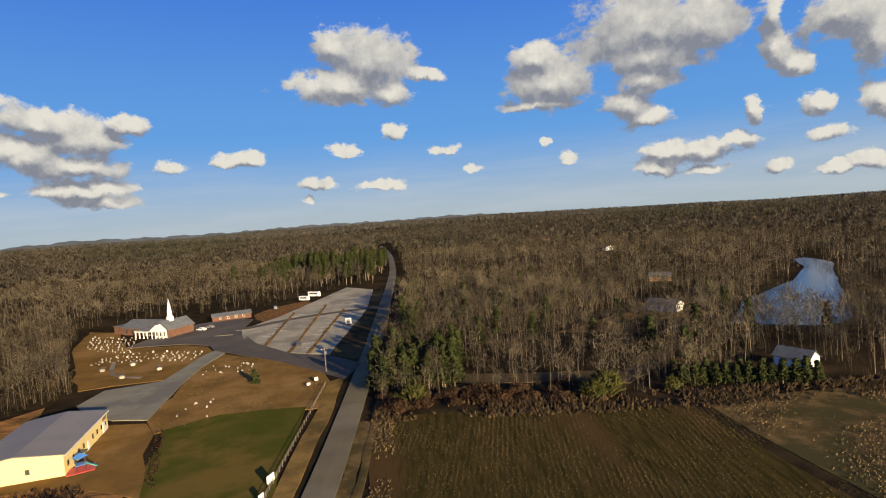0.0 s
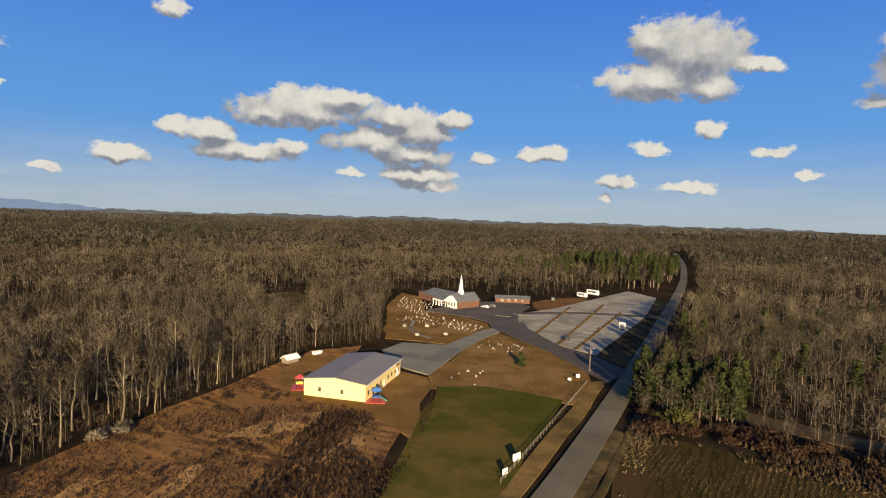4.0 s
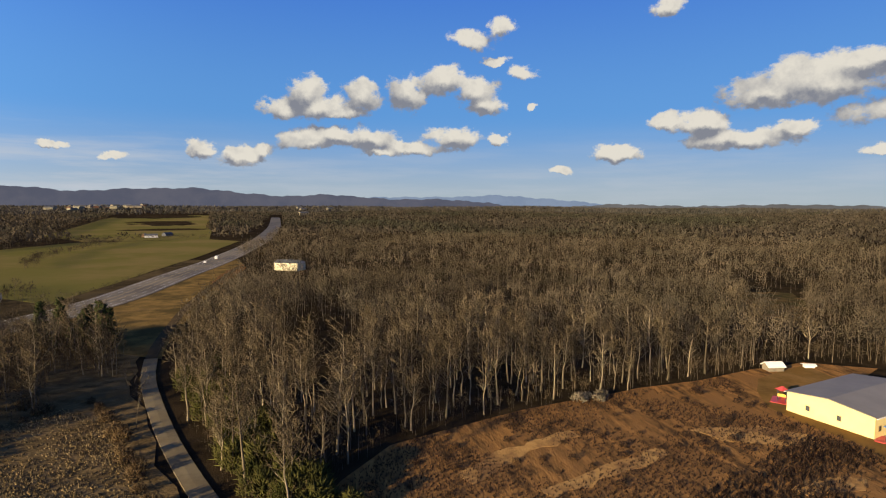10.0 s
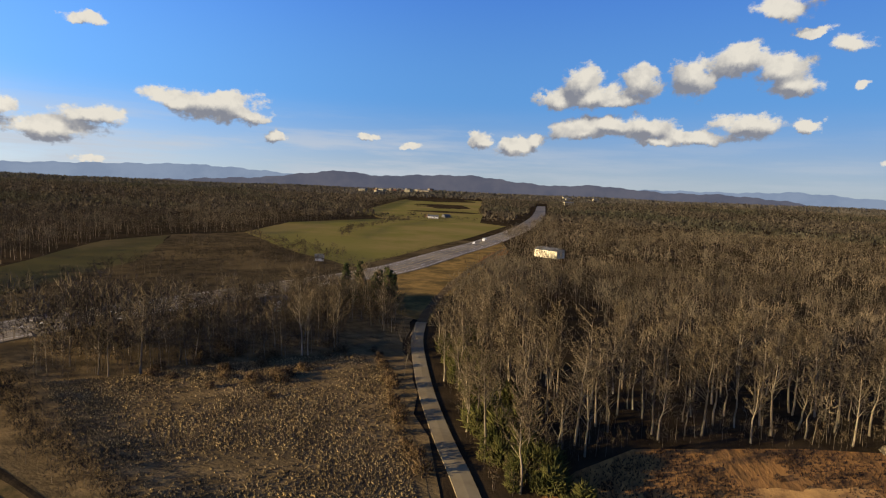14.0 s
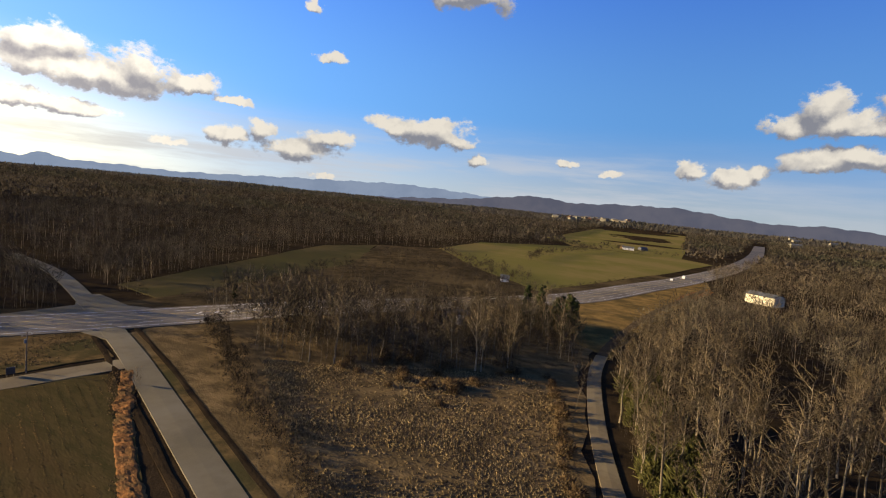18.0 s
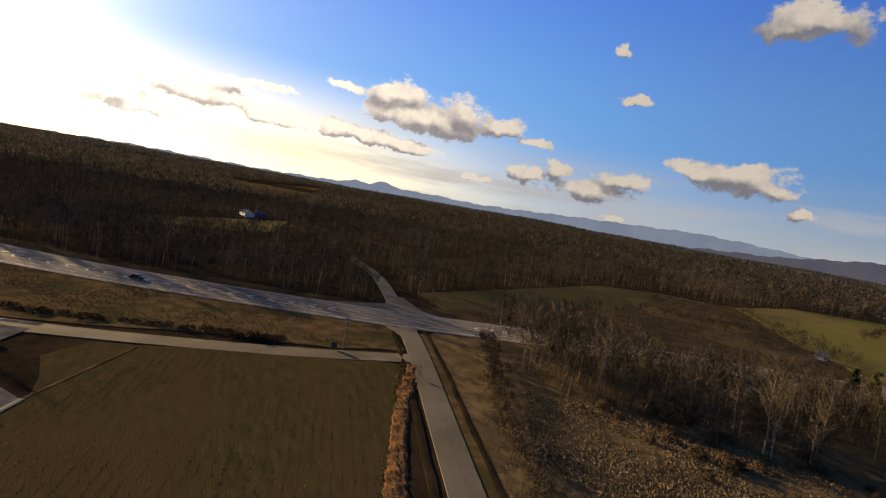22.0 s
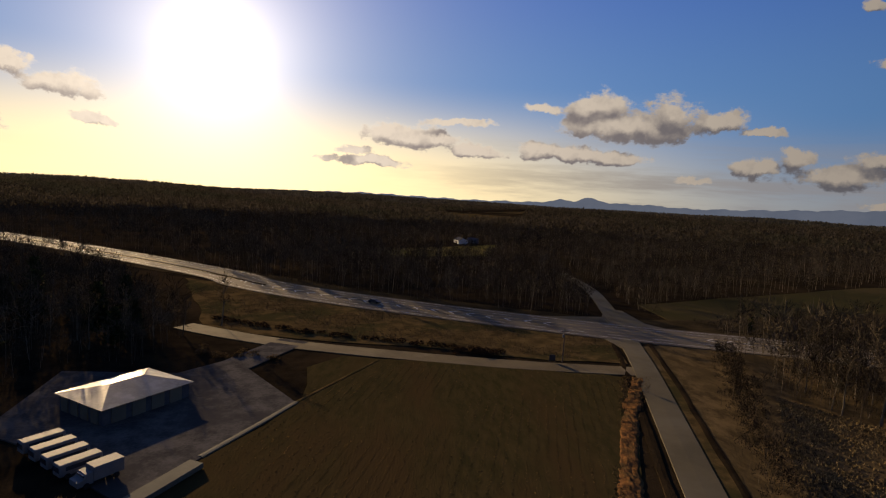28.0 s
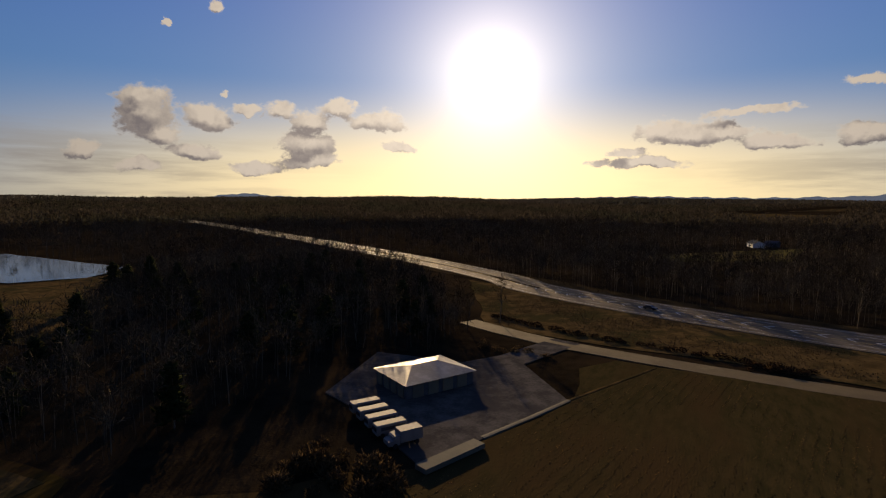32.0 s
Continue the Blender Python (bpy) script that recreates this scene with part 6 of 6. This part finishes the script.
# ---- the yard to the south ----
sheet("paved_yard", [(67, -79), (73, -108), (50, -110), (44, -119), (36, -141), (28, -139), (36.5, -115), (22, -97), (31, -72.5), (35.5, -61), (57, -75)], 0.02, M_yard, "grey concrete yard round a low building", "pavement", seed=51, ragged=0.15)
yb = holder("yard_building", pose(51.6, -93.0, 0.13, 0, 0, -29.4), "low grey building with a shining hipped metal roof", "building")
part("wall", block((-6.2, -8.2, -0.2), (6.2, 8.2, 3.0), 0.04), M_shingle, yb)
hip = bmesh.new()
c = [hip.verts.new(p) for p in ((-6.9, -8.8, 2.95), (6.9, -8.8, 2.95), (6.9, 8.8, 2.95), (-6.9, 8.8, 2.95), (0, -3.2, 4.5), (0, 3.2, 4.5))]
for f in ((0, 1, 4), (1, 2, 5, 4), (2, 3, 5), (3, 0, 4, 5), (3, 2, 1, 0)):
    hip.faces.new([c[i] for i in f])
bmesh.ops.recalc_face_normals(hip, faces=hip.faces)
part("roof", hip, M_galv, yb, "shining hipped metal roof")
for i in range(4):
    part("bay_door", block((-6.4, -6.5 + i * 3.6, 0), (-6.22, -4.0 + i * 3.6, 2.6), 0.03), M_concrete, yb)
for i in range(4):
    part("bay_door", block((-5.2 + i * 2.9, 8.22, 0), (-3.2 + i * 2.9, 8.4, 2.6), 0.03), M_concrete, yb)
for i in range(4):
    vehicle(pose(54.2 - i * 3.0, -74.4 + i * 2.0, 0.14, 0, 0, -34), 5.6, 2.0, 2.2, M_silver, "minibus", "pale silver minibus parked in a row", "row of minibuses")
vehicle(pose(41.4, -66.3, 0.14, 0, 0, -34), 6.0, 2.2, 2.6, M_silver, "box_lorry", "silver-grey box lorry beside the minibuses", cab=2.0)
tr = holder("long_container", pose(32.4, -65.3, 0.14, 0, 0, -21.5), "long low pale grey bin at the yard's edge", "container")
part("box", block((-1.25, -6.2, 0.0), (1.25, 6.2, 0.8), 0.05), M_concrete, tr)
for i in range(12):
    part("rib", block((-1.3, -5.9 + i * 1.05, 0.1), (-1.25, -5.7 + i * 1.05, 0.72)), M_concrete, tr)
ribbon("yard_kerb", [(30.8, -74), (26, -85.5), (21.6, -96.8)], 0.9, 0.12, M_concrete, "pale concrete kerb along a yard", category="kerb")
ribbon("field_path", [(21.6, -97), (15, -111), (8, -126)], 0.7, 0.05, M_tan, "faint tan path along a field boundary", category="path")

# road paint
for line, off, mat, w, gap in ((HIGHWAY, 6.2, M_line, 0.22, 1), (HIGHWAY, -6.2, M_line, 0.22, 1), (HIGHWAY, 9.9, M_line, 0.22, 0), (HIGHWAY, -9.9, M_line, 0.22, 0), (HIGHWAY, 2.4, M_yline, 0.25, 0), (HIGHWAY, -2.4, M_yline, 0.25, 0)):
    host = bpy.data.objects["highway"]
    pts = smooth_line(line)
    verts, faces = [], []
    for i in range(1, len(pts) - 2):
        if pts[i].length > 700 or (gap and i % 2):
            continue
        d = (pts[i + 1] - pts[i]).normalized()
        n2 = Vector((-d.y, d.x, 0))
        z = 0.295 - abs(off) / 24 * 0.1 + 0.008
        k = len(verts)
        for q, s in ((pts[i], -1), (pts[i], 1), (pts[i + 1], 1), (pts[i + 1], -1)):
            r = q + n2 * (off + s * w / 2)
            verts.append((r.x, r.y, z + float(lift(r.x, r.y))))
        faces.append((k, k + 3, k + 2, k + 1))
    ob = new("lane_line", mesh_of("lane_line", verts, faces, mat))
    ob.parent = host
# slanted white strokes on the painted median
stroke = mesh_of("hatch_stroke", [(-0.22, -1.7, 0), (0.22, -1.7, 0), (0.22, 1.7, 0), (-0.22, 1.7, 0)], [(0, 1, 2, 3)], M_line)
pts = smooth_line(HIGHWAY)
for i in range(1, len(pts) - 1):
    p = pts[i]
    if -150 < p.x < 75 and not -92 < p.x < -52:
        d = pts[i + 1] - pts[i - 1]
        for lean, off in ((42, 1.1), (-42, -1.1)):
            mark = new("hatch_stroke", stroke)
            mark.parent = bpy.data.objects["highway"]
            n2 = Vector((-d.y, d.x, 0)).normalized() * off
            mark.matrix_world = pose(p.x + n2.x, p.y + n2.y, 0.292, 0, 0, math.degrees(math.atan2(d.y, d.x)) - 90 + lean)
ribbon("grass_median", [(62, -220.5), (110, -257), (180, -301), (250, -341)], 3.2, 0.19, M_ground, "dark grass median between two carriageways", category="verge", ragged=0.4)
vehicle(pose(14.9, -195, 0.32, 0, 0, 68), 4.7, 1.85, 1.5, M_dark, "car", "dark car on a highway")
vehicle(pose(-454, -93, 0.32, 0, 0, 95), 4.7, 1.85, 1.5, M_white, "car", "white car on a highway")
vehicle(pose(-484, -90, 0.32, 0, 0, 95), 6.5, 2.2, 2.6, M_white, "van", "white van on a highway")

# ---- hills on the skyline ----


def ridge(name, profile, radius, material, label):
    """A range of hills round the horizon: bearing and elevation of its skyline, in degrees."""
    rng = np.random.default_rng(len(profile))
    b = np.arange(profile[0][0], profile[-1][0], 0.25)
    e = np.interp(b, [p[0] for p in profile], [p[1] for p in profile])
    e = e + 0.05 * np.sin(b * 2.1) + 0.03 * np.sin(b * 5.7 + 1) + rng.normal(0, 0.008, b.size)
    verts, faces = [], []
    for k, (bb, ee) in enumerate(zip(b, e)):
        for rr, up in ((radius - 180, -60.0), (radius - 60, 0.55), (radius, 1.0), (radius + 80, -60.0)):
            z = up if up < 0 else 48 + radius * tan(radians(ee)) * 1.0 - (1 - up) * 60
            verts.append((-rr * sin(radians(bb)), rr * cos(radians(bb)), z))
    for k in range(len(b) - 1):
        for j in range(3):
            a = k * 4 + j
            faces.append((a, a + 4, a + 5, a + 1))
    ob = new(name, mesh_of(name, verts, faces, material))
    for p in ob.data.polygons:
        p.use_smooth = True
    tagged(ob, label, "hills", kind="structure")


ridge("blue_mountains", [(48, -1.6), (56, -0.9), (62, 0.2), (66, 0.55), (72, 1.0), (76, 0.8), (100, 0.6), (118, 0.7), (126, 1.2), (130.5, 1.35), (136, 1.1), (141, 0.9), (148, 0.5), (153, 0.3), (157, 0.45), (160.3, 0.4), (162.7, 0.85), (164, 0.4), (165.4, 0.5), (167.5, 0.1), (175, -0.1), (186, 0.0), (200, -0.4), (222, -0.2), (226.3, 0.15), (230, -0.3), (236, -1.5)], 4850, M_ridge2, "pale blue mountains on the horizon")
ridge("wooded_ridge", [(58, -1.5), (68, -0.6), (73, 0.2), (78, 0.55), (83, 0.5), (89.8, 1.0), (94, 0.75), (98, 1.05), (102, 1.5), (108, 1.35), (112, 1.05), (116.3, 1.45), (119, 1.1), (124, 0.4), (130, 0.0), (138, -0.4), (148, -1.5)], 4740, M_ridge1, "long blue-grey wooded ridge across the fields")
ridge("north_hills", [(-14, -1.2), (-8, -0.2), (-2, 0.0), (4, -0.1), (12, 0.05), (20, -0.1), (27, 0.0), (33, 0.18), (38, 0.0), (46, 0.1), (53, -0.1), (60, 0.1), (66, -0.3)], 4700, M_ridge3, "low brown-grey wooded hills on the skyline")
